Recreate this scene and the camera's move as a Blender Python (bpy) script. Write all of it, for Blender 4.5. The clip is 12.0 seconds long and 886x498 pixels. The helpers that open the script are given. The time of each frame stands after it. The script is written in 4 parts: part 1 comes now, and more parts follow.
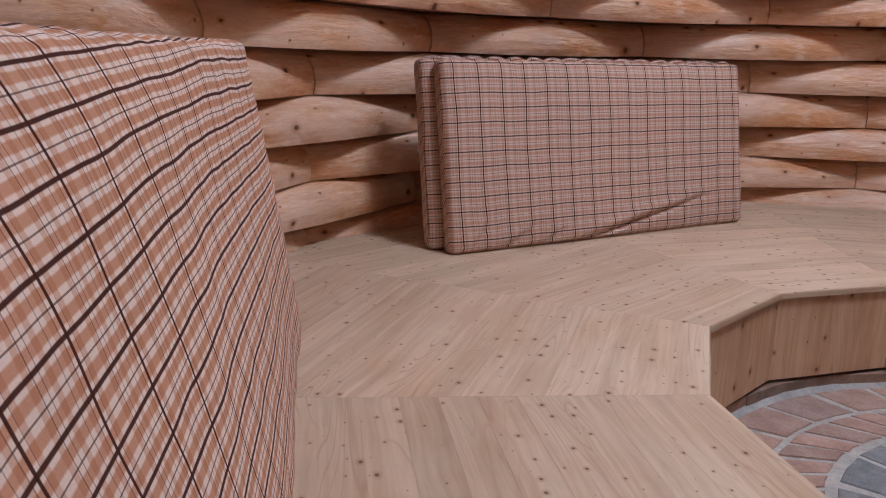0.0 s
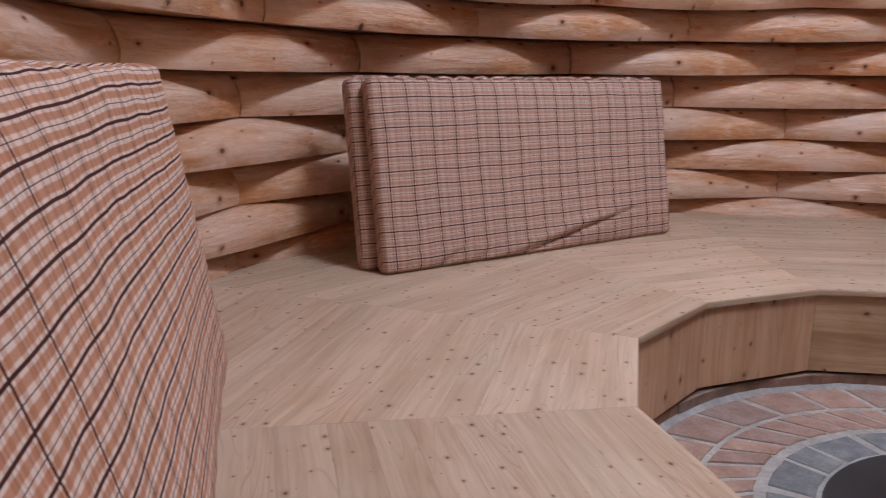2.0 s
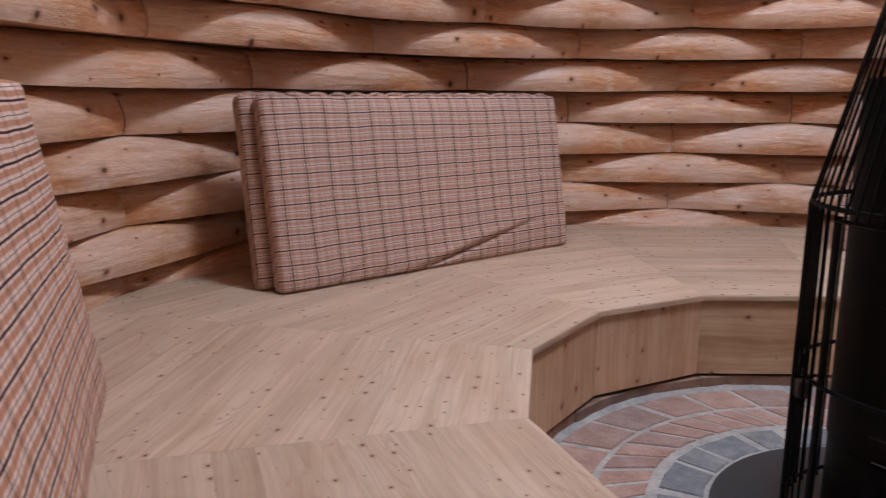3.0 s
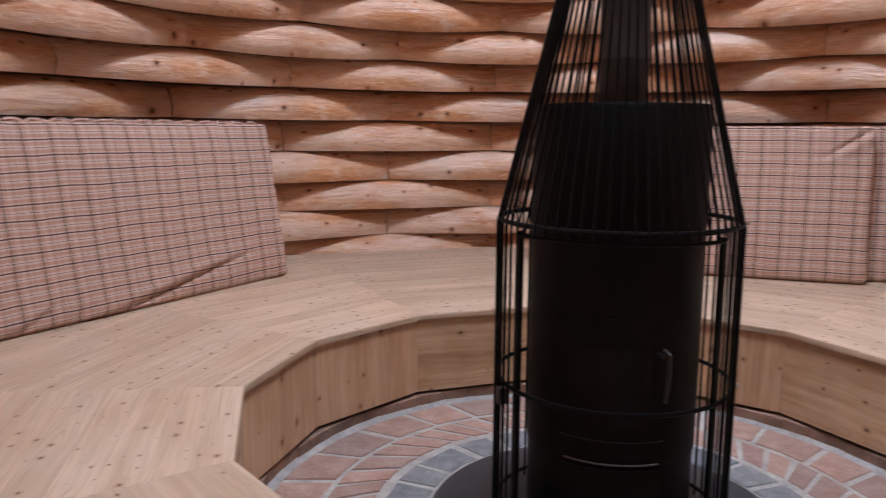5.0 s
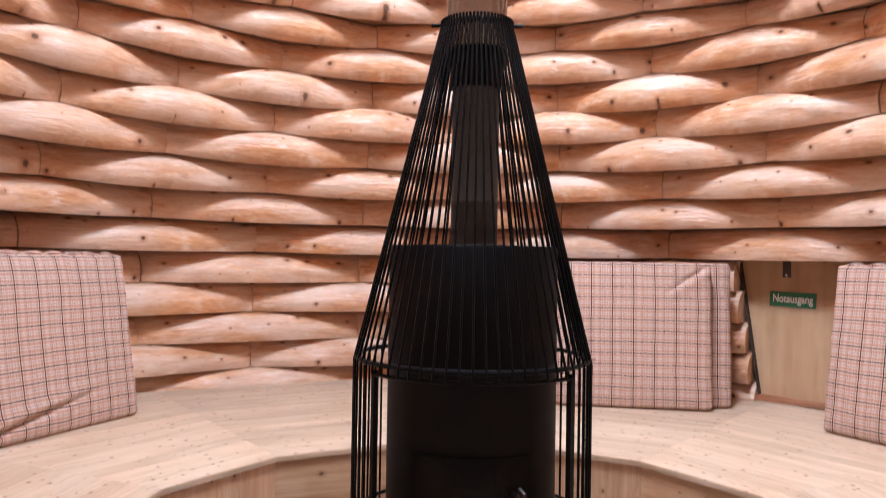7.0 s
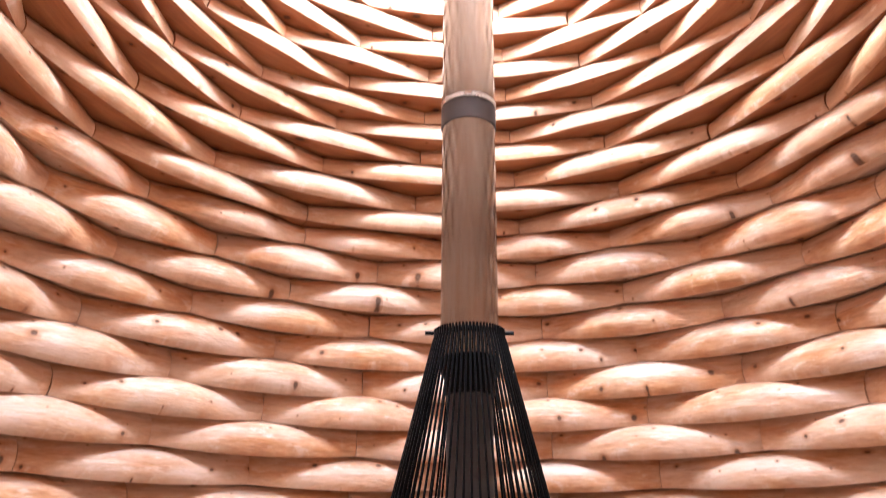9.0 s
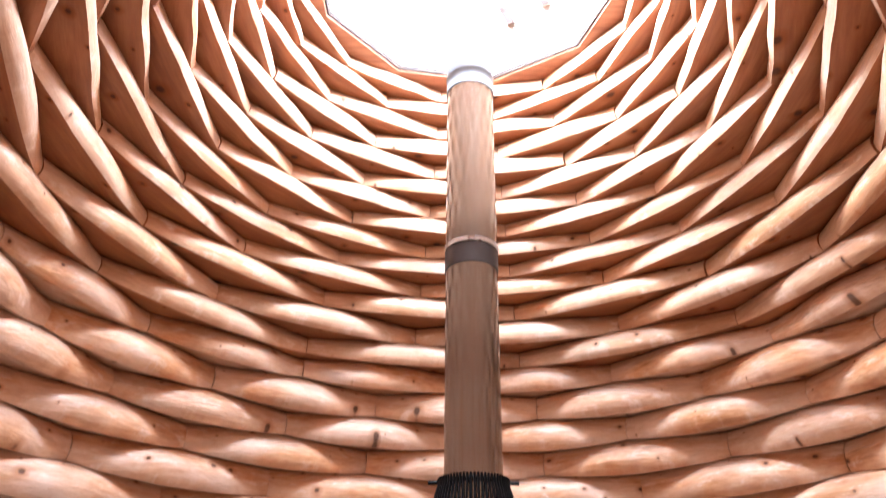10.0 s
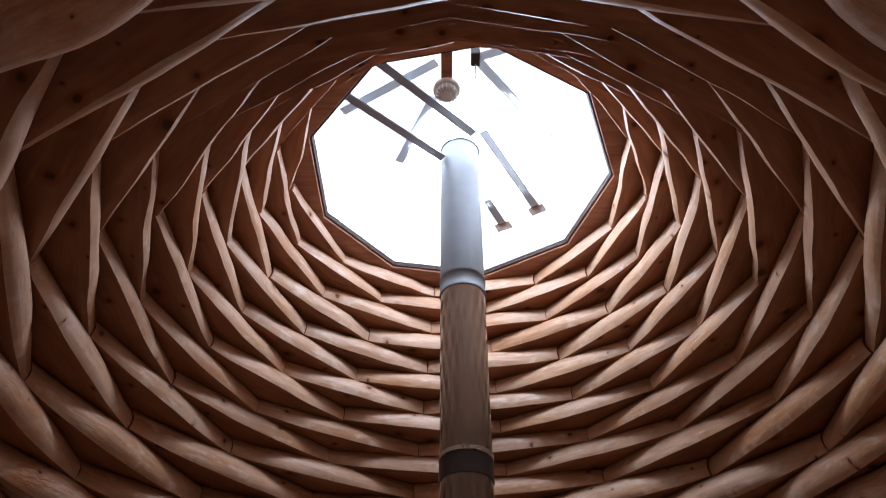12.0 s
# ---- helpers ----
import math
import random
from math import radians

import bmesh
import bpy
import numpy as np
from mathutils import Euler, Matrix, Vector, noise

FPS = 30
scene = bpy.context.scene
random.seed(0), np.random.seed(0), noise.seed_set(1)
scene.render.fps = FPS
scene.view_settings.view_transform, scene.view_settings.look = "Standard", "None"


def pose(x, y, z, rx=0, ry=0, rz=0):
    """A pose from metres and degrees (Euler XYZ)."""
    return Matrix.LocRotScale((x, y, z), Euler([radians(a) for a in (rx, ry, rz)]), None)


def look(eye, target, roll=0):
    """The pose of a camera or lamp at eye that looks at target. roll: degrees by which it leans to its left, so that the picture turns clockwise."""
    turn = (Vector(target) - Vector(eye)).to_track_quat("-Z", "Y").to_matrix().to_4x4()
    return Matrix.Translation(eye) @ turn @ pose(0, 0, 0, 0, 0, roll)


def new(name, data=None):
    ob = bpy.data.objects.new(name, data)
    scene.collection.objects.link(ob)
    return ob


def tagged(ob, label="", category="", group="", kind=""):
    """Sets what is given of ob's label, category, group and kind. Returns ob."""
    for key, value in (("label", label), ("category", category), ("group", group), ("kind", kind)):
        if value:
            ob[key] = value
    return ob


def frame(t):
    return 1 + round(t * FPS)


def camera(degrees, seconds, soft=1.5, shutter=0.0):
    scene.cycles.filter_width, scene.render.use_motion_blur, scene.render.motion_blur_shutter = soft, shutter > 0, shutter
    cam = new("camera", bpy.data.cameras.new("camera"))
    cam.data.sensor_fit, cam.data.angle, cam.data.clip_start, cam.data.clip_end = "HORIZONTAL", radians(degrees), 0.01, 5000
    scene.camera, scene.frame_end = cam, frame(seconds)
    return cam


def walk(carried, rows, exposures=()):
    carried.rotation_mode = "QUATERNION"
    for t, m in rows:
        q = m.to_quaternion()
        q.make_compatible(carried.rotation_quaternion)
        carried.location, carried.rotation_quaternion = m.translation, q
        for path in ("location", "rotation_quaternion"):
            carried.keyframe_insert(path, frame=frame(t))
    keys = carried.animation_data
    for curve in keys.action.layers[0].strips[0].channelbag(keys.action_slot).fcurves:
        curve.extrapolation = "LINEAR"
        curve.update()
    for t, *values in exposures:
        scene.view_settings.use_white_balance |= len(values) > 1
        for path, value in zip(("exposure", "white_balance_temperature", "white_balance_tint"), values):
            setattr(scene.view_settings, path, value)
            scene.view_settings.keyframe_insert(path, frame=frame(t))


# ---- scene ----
# ---------------------------------------------------------------- camera
cam = camera(61.12, 12.0, soft=1.0, shutter=0.5)
PATH = [
    (0, (-0.277, -2.949, 1.422), (-1.579, -1.510, 0.937), 0.99),
    (0.5, (-0.278, -2.949, 1.423), (-1.580, -1.509, 0.944), 0.88),
    (1, (-0.280, -2.943, 1.424), (-1.571, -1.491, 0.952), 0.83),
    (1.5, (-0.272, -2.928, 1.434), (-1.532, -1.445, 0.973), 0.72),
    (2, (-0.241, -2.899, 1.432), (-1.438, -1.358, 0.992), 0.19),
    (2.5, (-0.209, -2.876, 1.438), (-1.326, -1.271, 1.021), 0.03),
    (4.5, (-0.124, -2.735, 1.398), (-0.686, -0.846, 1.059), 0.43),
    (5, (-0.098, -2.732, 1.400), (-0.478, -0.793, 1.088), 0.36),
    (5.5, (-0.071, -2.732, 1.401), (-0.272, -0.763, 1.113), 0.48),
    (6, (-0.052, -2.736, 1.410), (-0.155, -0.751, 1.189), 0.58),
    (6.5, (-0.040, -2.732, 1.422), (-0.109, -0.736, 1.318), 0.85),
    (7, (-0.024, -2.732, 1.442), (-0.088, -0.733, 1.469), 0.93),
    (9, (-0.051, -2.757, 1.576), (-0.086, -0.891, 2.294), 0.51),
    (9.5, (-0.061, -2.777, 1.620), (-0.099, -0.966, 2.469), 0.96),
    (10, (-0.084, -2.815, 1.660), (-0.108, -1.084, 2.661), 0.74),
    (10.5, (-0.082, -2.843, 1.701), (-0.088, -1.191, 2.828), 0.57),
    (11, (-0.070, -2.857, 1.723), (-0.085, -1.294, 2.971), 0.43),
    (11.5, (-0.073, -2.882, 1.752), (-0.083, -1.382, 3.074), 0.23),
    (12, (-0.083, -2.884, 1.774), (-0.091, -1.427, 3.144), 0.14),
]
EXPOSURES = [(0, -1.27), (2.5, -1.27), (4.5, -1.2), (5.5, -0.9), (6.2, -0.63), (7, -0.33), (9, -0.05), (9.5, -0.2), (10.5, -0.58), (11, -1.35), (11.5, -2.1), (12, -3.05)]
walk(cam, [(t, look(eye, target, roll)) for t, eye, target, roll in PATH], EXPOSURES)

# ---------------------------------------------------------------- light
SKY_R, SKY_A = 0.862, -160.82
world = bpy.data.worlds.new("sky")
scene.world = world
world.use_nodes = True
wn = world.node_tree
sky = wn.nodes.new("ShaderNodeTexSky")
sky.sky_type, sky.sun_disc = "NISHITA", False
sky.sun_elevation, sky.sun_rotation = radians(50), radians(200)
wn.nodes["Background"].inputs[1].default_value = 0.15
wn.links.new(sky.outputs[0], wn.nodes["Background"].inputs[0])

# the overcast sky over the skylight
sky_lamp = bpy.data.lights.new("skylight_daylight", "AREA")
sky_lamp.shape, sky_lamp.size, sky_lamp.energy, sky_lamp.color = "DISK", 2.3, 265, (0.865, 1.0, 1.26)
new("skylight_daylight", sky_lamp).matrix_world = pose(0.1, 0, 5.275)
# its brightest part, overhead
zenith_lamp = bpy.data.lights.new("zenith_daylight", "AREA")
zenith_lamp.shape, zenith_lamp.size, zenith_lamp.energy, zenith_lamp.color = "DISK", 0.9, 355, (0.865, 1.0, 1.26)
new("zenith_daylight", zenith_lamp).matrix_world = pose(0.14, 0, 5.272)


# ---------------------------------------------------------------- materials
def material(name, rough=0.6, metal=0.0, color=(0.5, 0.5, 0.5)):
    m = bpy.data.materials.new(name)
    m.use_nodes = True
    b = m.node_tree.nodes["Principled BSDF"]
    b.inputs["Base Color"].default_value = (*color, 1)
    b.inputs["Roughness"].default_value = rough
    b.inputs["Metallic"].default_value = metal
    return m, m.node_tree, b


def node(nt, kind, **values):
    n = nt.nodes.new(kind)
    for key, value in values.items():
        if key in n.inputs:
            n.inputs[key].default_value = value
    return n


def ramp(nt, source, stops):
    r = nt.nodes.new("ShaderNodeValToRGB")
    while len(r.color_ramp.elements) < len(stops):
        r.color_ramp.elements.new(0.5)
    for e, (at, color) in zip(r.color_ramp.elements, stops):
        e.position, e.color = at, (*color, 1) if len(color) == 3 else color
    nt.links.new(source, r.inputs[0])
    return r.outputs[0]


def mix(nt, factor, a, b, blend="MIX"):
    n = nt.nodes.new("ShaderNodeMix")
    n.data_type, n.blend_type = "RGBA", blend
    for socket, value in ((n.inputs[0], factor), (n.inputs[6], a), (n.inputs[7], b)):
        if isinstance(value, bpy.types.NodeSocket):
            nt.links.new(value, socket)
        else:
            socket.default_value = value if isinstance(value, float) else (*value, 1)
    return n.outputs[2]


def math_node(nt, op, a, b=0.0):
    n = nt.nodes.new("ShaderNodeMath")
    n.operation = op
    for socket, value in ((n.inputs[0], a), (n.inputs[1], b)):
        if isinstance(value, bpy.types.NodeSocket):
            nt.links.new(value, socket)
        else:
            socket.default_value = value
    return n.outputs[0]


def piece_coords(nt, scale, shift=37.0):
    """Object coordinates, stretched, and moved by chance from piece to piece."""
    tc, info = nt.nodes.new("ShaderNodeTexCoord"), nt.nodes.new("ShaderNodeObjectInfo")
    off = node(nt, "ShaderNodeCombineXYZ")
    for n, k in enumerate((shift, shift * 1.7, shift * 0.6)):
        nt.links.new(math_node(nt, "MULTIPLY", info.outputs["Random"], k), off.inputs[n])
    mp = node(nt, "ShaderNodeVectorMath")
    mp.operation = "ADD"
    nt.links.new(tc.outputs["Object"], mp.inputs[0])
    nt.links.new(off.outputs[0], mp.inputs[1])
    sc = node(nt, "ShaderNodeVectorMath")
    sc.operation = "MULTIPLY"
    sc.inputs[1].default_value = scale
    nt.links.new(mp.outputs[0], sc.inputs[0])
    return sc.outputs[0], mp.outputs[0], info.outputs["Random"]


def bump(nt, b, height, strength, distance):
    n = node(nt, "ShaderNodeBump", Strength=strength, Distance=distance)
    nt.links.new(height, n.inputs["Height"])
    nt.links.new(n.outputs[0], b.inputs["Normal"])


def noise_tex(nt, vector, scale, detail=4.0, rough=0.55):
    n = node(nt, "ShaderNodeTexNoise", Scale=scale, Detail=detail, Roughness=rough)
    nt.links.new(vector, n.inputs["Vector"])
    return n.outputs["Fac"]


def flat_coords(nt, vector, first, second, scale):
    """Two of the three coordinates, for patterns that lie in one plane."""
    s, c = nt.nodes.new("ShaderNodeSeparateXYZ"), nt.nodes.new("ShaderNodeCombineXYZ")
    nt.links.new(vector, s.inputs[0])
    nt.links.new(math_node(nt, "MULTIPLY", s.outputs[first], scale[0]), c.inputs[0])
    nt.links.new(math_node(nt, "MULTIPLY", s.outputs[second], scale[1]), c.inputs[1])
    return c.outputs[0]


def knots(nt, vector, scale, size, share):
    """Round knots of uneven size scattered by chance. Gives the dark heart and the ring round it."""
    shake = nt.nodes.new("ShaderNodeVectorMath")
    shake.operation = "ADD"
    wander = node(nt, "ShaderNodeTexNoise", Scale=scale * 5, Detail=2.0)
    nt.links.new(vector, wander.inputs["Vector"])
    small = nt.nodes.new("ShaderNodeVectorMath")
    small.operation = "SCALE"
    small.inputs["Scale"].default_value = 0.05 / scale
    nt.links.new(wander.outputs["Color"], small.inputs[0])
    nt.links.new(vector, shake.inputs[0])
    nt.links.new(small.outputs[0], shake.inputs[1])
    v = node(nt, "ShaderNodeTexVoronoi", Scale=scale, Randomness=1.0)
    v.voronoi_dimensions = "2D"
    nt.links.new(shake.outputs[0], v.inputs["Vector"])
    s = nt.nodes.new("ShaderNodeSeparateXYZ")
    nt.links.new(v.outputs["Color"], s.inputs[0])
    there = math_node(nt, "LESS_THAN", s.outputs[0], share)
    wide = math_node(nt, "MULTIPLY", there, math_node(nt, "ADD", math_node(nt, "MULTIPLY", math_node(nt, "POWER", s.outputs[1], 1.8), size * 1.15), size * 0.22))
    ratio = math_node(nt, "DIVIDE", v.outputs["Distance"], math_node(nt, "ADD", wide, 0.0001))
    heart = ramp(nt, ratio, [(0.55, (1, 1, 1)), (1.0, (0, 0, 0))])
    ring = ramp(nt, math_node(nt, "MULTIPLY", ratio, 0.4), [(0.35, (1, 1, 1)), (1.0, (0, 0, 0))])
    return heart, ring


def wood(name, light, mid, dark, along=1, across=2, other=0, lines=60.0, stretch=0.05, knot_scale=4.0, knot_stretch=1.0, knot_size=0.05, knot_share=0.6, knot_color=(0.09, 0.04, 0.02), rough=0.62, spread=0.2, relief=0.002, pale=0.0, contrast=0.75, toned=False, flame=0.0, strip=0.0, sheen=0.5, worn_color=(0.68, 0.48, 0.355)):
    """Spruce: growth lines along one axis, broad stains, knots with a darker ring, worn pale patches."""
    m, nt, b = material(name, rough)
    b.inputs["Specular IOR Level"].default_value = sheen
    _, plain, chance = piece_coords(nt, (1, 1, 1))
    bend = noise_tex(nt, plain, 1.6, 3.0)
    gv = nt.nodes.new("ShaderNodeSeparateXYZ")
    nt.links.new(plain, gv.inputs[0])
    gc = nt.nodes.new("ShaderNodeCombineXYZ")
    nt.links.new(math_node(nt, "MULTIPLY", gv.outputs[along], stretch), gc.inputs[0])
    nt.links.new(math_node(nt, "ADD", gv.outputs[across], math_node(nt, "MULTIPLY", bend, 0.07)), gc.inputs[1])
    nt.links.new(gv.outputs[other], gc.inputs[2])
    fine = noise_tex(nt, gc.outputs[0], lines, 5.0, 0.6)
    broad = noise_tex(nt, plain, 2.3, 3.0)
    streak = noise_tex(nt, gc.outputs[0], lines * 0.22, 2.0)
    base = ramp(nt, math_node(nt, "ADD", math_node(nt, "MULTIPLY", fine, 0.6), math_node(nt, "MULTIPLY", streak, 0.4)), [(0.39, dark), (0.5, mid), (0.61, light)])
    base = mix(nt, contrast, base, ramp(nt, broad, [(0.32, (0.8, 0.68, 0.56)), (0.5, (0.97, 0.95, 0.92)), (0.66, (1.08, 1.07, 1.06))]), "MULTIPLY")
    tint = ramp(nt, chance, [(0.0, (1 - spread, 1 - spread * 1.15, 1 - spread * 1.3)), (0.5, (1, 1 - spread * 0.2, 1 - spread * 0.3)), (1.0, (1.0, 1.0, 1.0))])
    base = mix(nt, 1.0, base, tint, "MULTIPLY")
    if toned:
        base = mix(nt, 1.0, base, nt.nodes.new("ShaderNodeObjectInfo").outputs["Color"], "MULTIPLY")
    skin = nt.nodes.new("ShaderNodeCombineXYZ")
    nt.links.new(gv.outputs[along], skin.inputs[0])
    nt.links.new(math_node(nt, "ADD", gv.outputs[across], math_node(nt, "MULTIPLY", gv.outputs[other], 0.9)), skin.inputs[1])
    skin = skin.outputs[0]
    shave = noise_tex(nt, flat_coords(nt, skin, 0, 1, (3.0, 20.0)), 1.0, 4.0, 0.6)
    if pale:
        worn = ramp(nt, noise_tex(nt, flat_coords(nt, skin, 0, 1, (1.5, 5.0)), 1.0, 5.0, 0.6), [(0.36, (0, 0, 0)), (0.62, (1, 1, 1))])
        base = mix(nt, math_node(nt, "MULTIPLY", worn, pale), base, worn_color)
        # scuffs left by the peeling iron: small pale and darker marks
        marks = noise_tex(nt, flat_coords(nt, skin, 0, 1, (6.0, 19.0)), 1.0, 5.0, 0.65)
        base = mix(nt, math_node(nt, "MULTIPLY", ramp(nt, marks, [(0.55, (0, 0, 0)), (0.66, (1, 1, 1))]), 0.5), base, (0.78, 0.63, 0.52))
        base = mix(nt, math_node(nt, "MULTIPLY", ramp(nt, marks, [(0.34, (1, 1, 1)), (0.44, (0, 0, 0))]), 0.3), base, (dark[0] * 0.85, dark[1] * 0.8, dark[2] * 0.75))
    if strip:
        # narrow staves of slightly different tone, glued side by side
        stave = nt.nodes.new("ShaderNodeTexWhiteNoise")
        stave.noise_dimensions = "2D"
        place = nt.nodes.new("ShaderNodeCombineXYZ")
        nt.links.new(math_node(nt, "FLOOR", math_node(nt, "DIVIDE", gv.outputs[across], strip)), place.inputs[0])
        nt.links.new(math_node(nt, "FLOOR", math_node(nt, "MULTIPLY", chance, 60.0)), place.inputs[1])
        nt.links.new(place.outputs[0], stave.inputs["Vector"])
        base = mix(nt, 1.0, base, ramp(nt, stave.outputs["Value"], [(0.0, (0.93, 0.905, 0.88)), (0.4, (0.985, 0.98, 0.975)), (1.0, (1.04, 1.04, 1.04))]), "MULTIPLY")
    if flame:
        # the pointed arches that plain-sawn boards show
        arches = noise_tex(nt, flat_coords(nt, skin, 0, 1, (0.55, 5.5)), 1.0, 1.5, 0.4)
        rings = math_node(nt, "ABSOLUTE", math_node(nt, "SUBTRACT", math_node(nt, "FRACT", math_node(nt, "MULTIPLY", arches, 26.0)), 0.5))
        thin = ramp(nt, rings, [(0.0, (1, 1, 1)), (0.13, (0, 0, 0))])
        shown = ramp(nt, noise_tex(nt, flat_coords(nt, skin, 0, 1, (1.3, 3.0)), 1.0, 2.0), [(0.47, (0, 0, 0)), (0.62, (1, 1, 1))])
        base = mix(nt, math_node(nt, "MULTIPLY", math_node(nt, "MULTIPLY", thin, shown), flame), base, (dark[0] * 0.7, dark[1] * 0.55, dark[2] * 0.45))
    heart, ring = knots(nt, flat_coords(nt, skin, 0, 1, (knot_stretch, 1.0)), knot_scale, knot_size, knot_share)
    base = mix(nt, math_node(nt, "MULTIPLY", ring, 0.55), base, (dark[0] * 0.75, dark[1] * 0.65, dark[2] * 0.6))
    base = mix(nt, math_node(nt, "MULTIPLY", heart, 0.85), base, knot_color)
    nt.links.new(base, b.inputs["Base Color"])
    matt = math_node(nt, "MULTIPLY", ring, 0.5)
    nt.links.new(math_node(nt, "ADD", math_node(nt, "ADD", math_node(nt, "MULTIPLY", fine, 0.25), rough - 0.12), matt), b.inputs["Roughness"])
    relief_map = math_node(nt, "ADD", math_node(nt, "MULTIPLY", fine, 0.35), math_node(nt, "ADD", math_node(nt, "MULTIPLY", shave, 1.3), math_node(nt, "MULTIPLY", heart, -0.3)))
    bump(nt, b, relief_map, 0.6, relief)
    return m


def stone(name, a, b_color, c, scale=9.0, rough=0.85, relief=0.004):
    m, nt, b = material(name, rough)
    _, plain, chance = piece_coords(nt, (1, 1, 1))
    n1, n2 = noise_tex(nt, plain, scale, 6.0, 0.65), noise_tex(nt, plain, scale * 9, 3.0, 0.6)
    base = ramp(nt, n1, [(0.3, a), (0.5, b_color), (0.7, c)])
    base = mix(nt, 0.35, base, ramp(nt, n2, [(0.35, (0.6, 0.6, 0.6)), (0.65, (1.2, 1.2, 1.2))]), "MULTIPLY")
    base = mix(nt, 1.0, base, ramp(nt, chance, [(0.0, (0.72, 0.74, 0.76)), (0.5, (1.0, 0.95, 0.92)), (1.0, (1.12, 1.06, 1.0))]), "MULTIPLY")
    nt.links.new(base, b.inputs["Base Color"])
    bump(nt, b, math_node(nt, "ADD", n1, math_node(nt, "MULTIPLY", n2, 0.4)), 0.6, relief)
    return m


def metal(name, color, rough, metallic=1.0, scale=6.0, change=0.2, brushed=(1, 1, 1)):
    m, nt, b = material(name, rough, metallic)
    b.inputs["Specular IOR Level"].default_value = 0.5 if metallic > 0.1 else 0.1
    v, plain, _ = piece_coords(nt, brushed)
    n = noise_tex(nt, v, scale, 5.0)
    base = ramp(nt, n, [(0.3, tuple(c * (1 - change) for c in color)), (0.7, tuple(min(1, c * (1 + change)) for c in color))])
    nt.links.new(base, b.inputs["Base Color"])
    nt.links.new(math_node(nt, "ADD", math_node(nt, "MULTIPLY", n, 0.25), rough - 0.12), b.inputs["Roughness"])
    return m


def stripes(nt, coord, period, width, at=0.0, soft=0.15):
    """1 on lines of a width, repeated at a period, 0 between them."""
    t = math_node(nt, "FRACT", math_node(nt, "DIVIDE", math_node(nt, "ADD", coord, -at + period * 0.5), period))
    d = math_node(nt, "MULTIPLY", math_node(nt, "ABSOLUTE", math_node(nt, "ADD", t, -0.5)), 2 * period / width)
    return ramp(nt, math_node(nt, "MULTIPLY", d, 0.5), [(0.5 - soft, (1, 1, 1)), (0.5 + soft, (0, 0, 0))])


def plaid(name, orange=(0.5, 0.225, 0.125), pale=(0.71, 0.57, 0.49), rows=1.0):
    """Woven check: orange bands over a pale ground, strong and thin black lines both ways."""
    m, nt, b = material(name, 0.92)
    b.inputs["Specular IOR Level"].default_value = 0.04
    tc = nt.nodes.new("ShaderNodeTexCoord")
    s = nt.nodes.new("ShaderNodeSeparateXYZ")
    nt.links.new(tc.outputs["Object"], s.inputs[0])
    w1 = noise_tex(nt, tc.outputs["Object"], 2.2, 2.0)
    w2 = noise_tex(nt, tc.outputs["Object"], 3.1, 2.0)
    thick = math_node(nt, "MAXIMUM", math_node(nt, "ADD", s.outputs[1], -0.035), 0.0)
    u = math_node(nt, "ADD", math_node(nt, "ADD", s.outputs[0], thick), math_node(nt, "MULTIPLY", w1, 0.022))
    v = math_node(nt, "ADD", math_node(nt, "ADD", s.outputs[2], thick), math_node(nt, "MULTIPLY", w2, 0.022))
    bands_v = stripes(nt, v, 0.038, 0.016, 0.019, 0.1)
    bands_u = stripes(nt, u, 0.03525, 0.0115, 0.0185, 0.12)
    both = math_node(nt, "ADD", math_node(nt, "MULTIPLY", bands_v, 0.6), math_node(nt, "MULTIPLY", bands_u, 0.4))
    base = ramp(nt, both, [(0.0, pale), (0.4, tuple(0.45 * p + 0.55 * o for p, o in zip(pale, orange))), (0.6, tuple(0.12 * p + 0.88 * o for p, o in zip(pale, orange))), (1.0, tuple(0.92 * o for o in orange))])
    black = (0.055, 0.013, 0.008)
    for line_at, wide, dark in ((0.0, 0.0062, 0.98), (0.012, 0.0018, 0.5), (0.062, 0.0025, 0.6), (0.074, 0.002, 0.5), (0.108, 0.002, 0.45), (0.1295, 0.0022, 0.5)):
        base = mix(nt, math_node(nt, "MULTIPLY", stripes(nt, u, 0.141, wide, line_at), dark), base, black)
    for line_at, wide, dark in ((0.0, 0.0072, 0.98), (0.038, 0.0028, 0.75)):
        base = mix(nt, math_node(nt, "MULTIPLY", stripes(nt, v, 0.076, wide, line_at), dark * rows), base, black)
    weave = noise_tex(nt, tc.outputs["Object"], 420.0, 2.0)
    base = mix(nt, 0.3, base, ramp(nt, weave, [(0.3, (0.75, 0.75, 0.75)), (0.7, (1.15, 1.15, 1.15))]), "MULTIPLY")
    nt.links.new(base, b.inputs["Base Color"])
    bump(nt, b, math_node(nt, "ADD", math_node(nt, "MULTIPLY", weave, 0.05), noise_tex(nt, tc.outputs["Object"], 9.0, 3.0)), 0.5, 0.012)
    return m


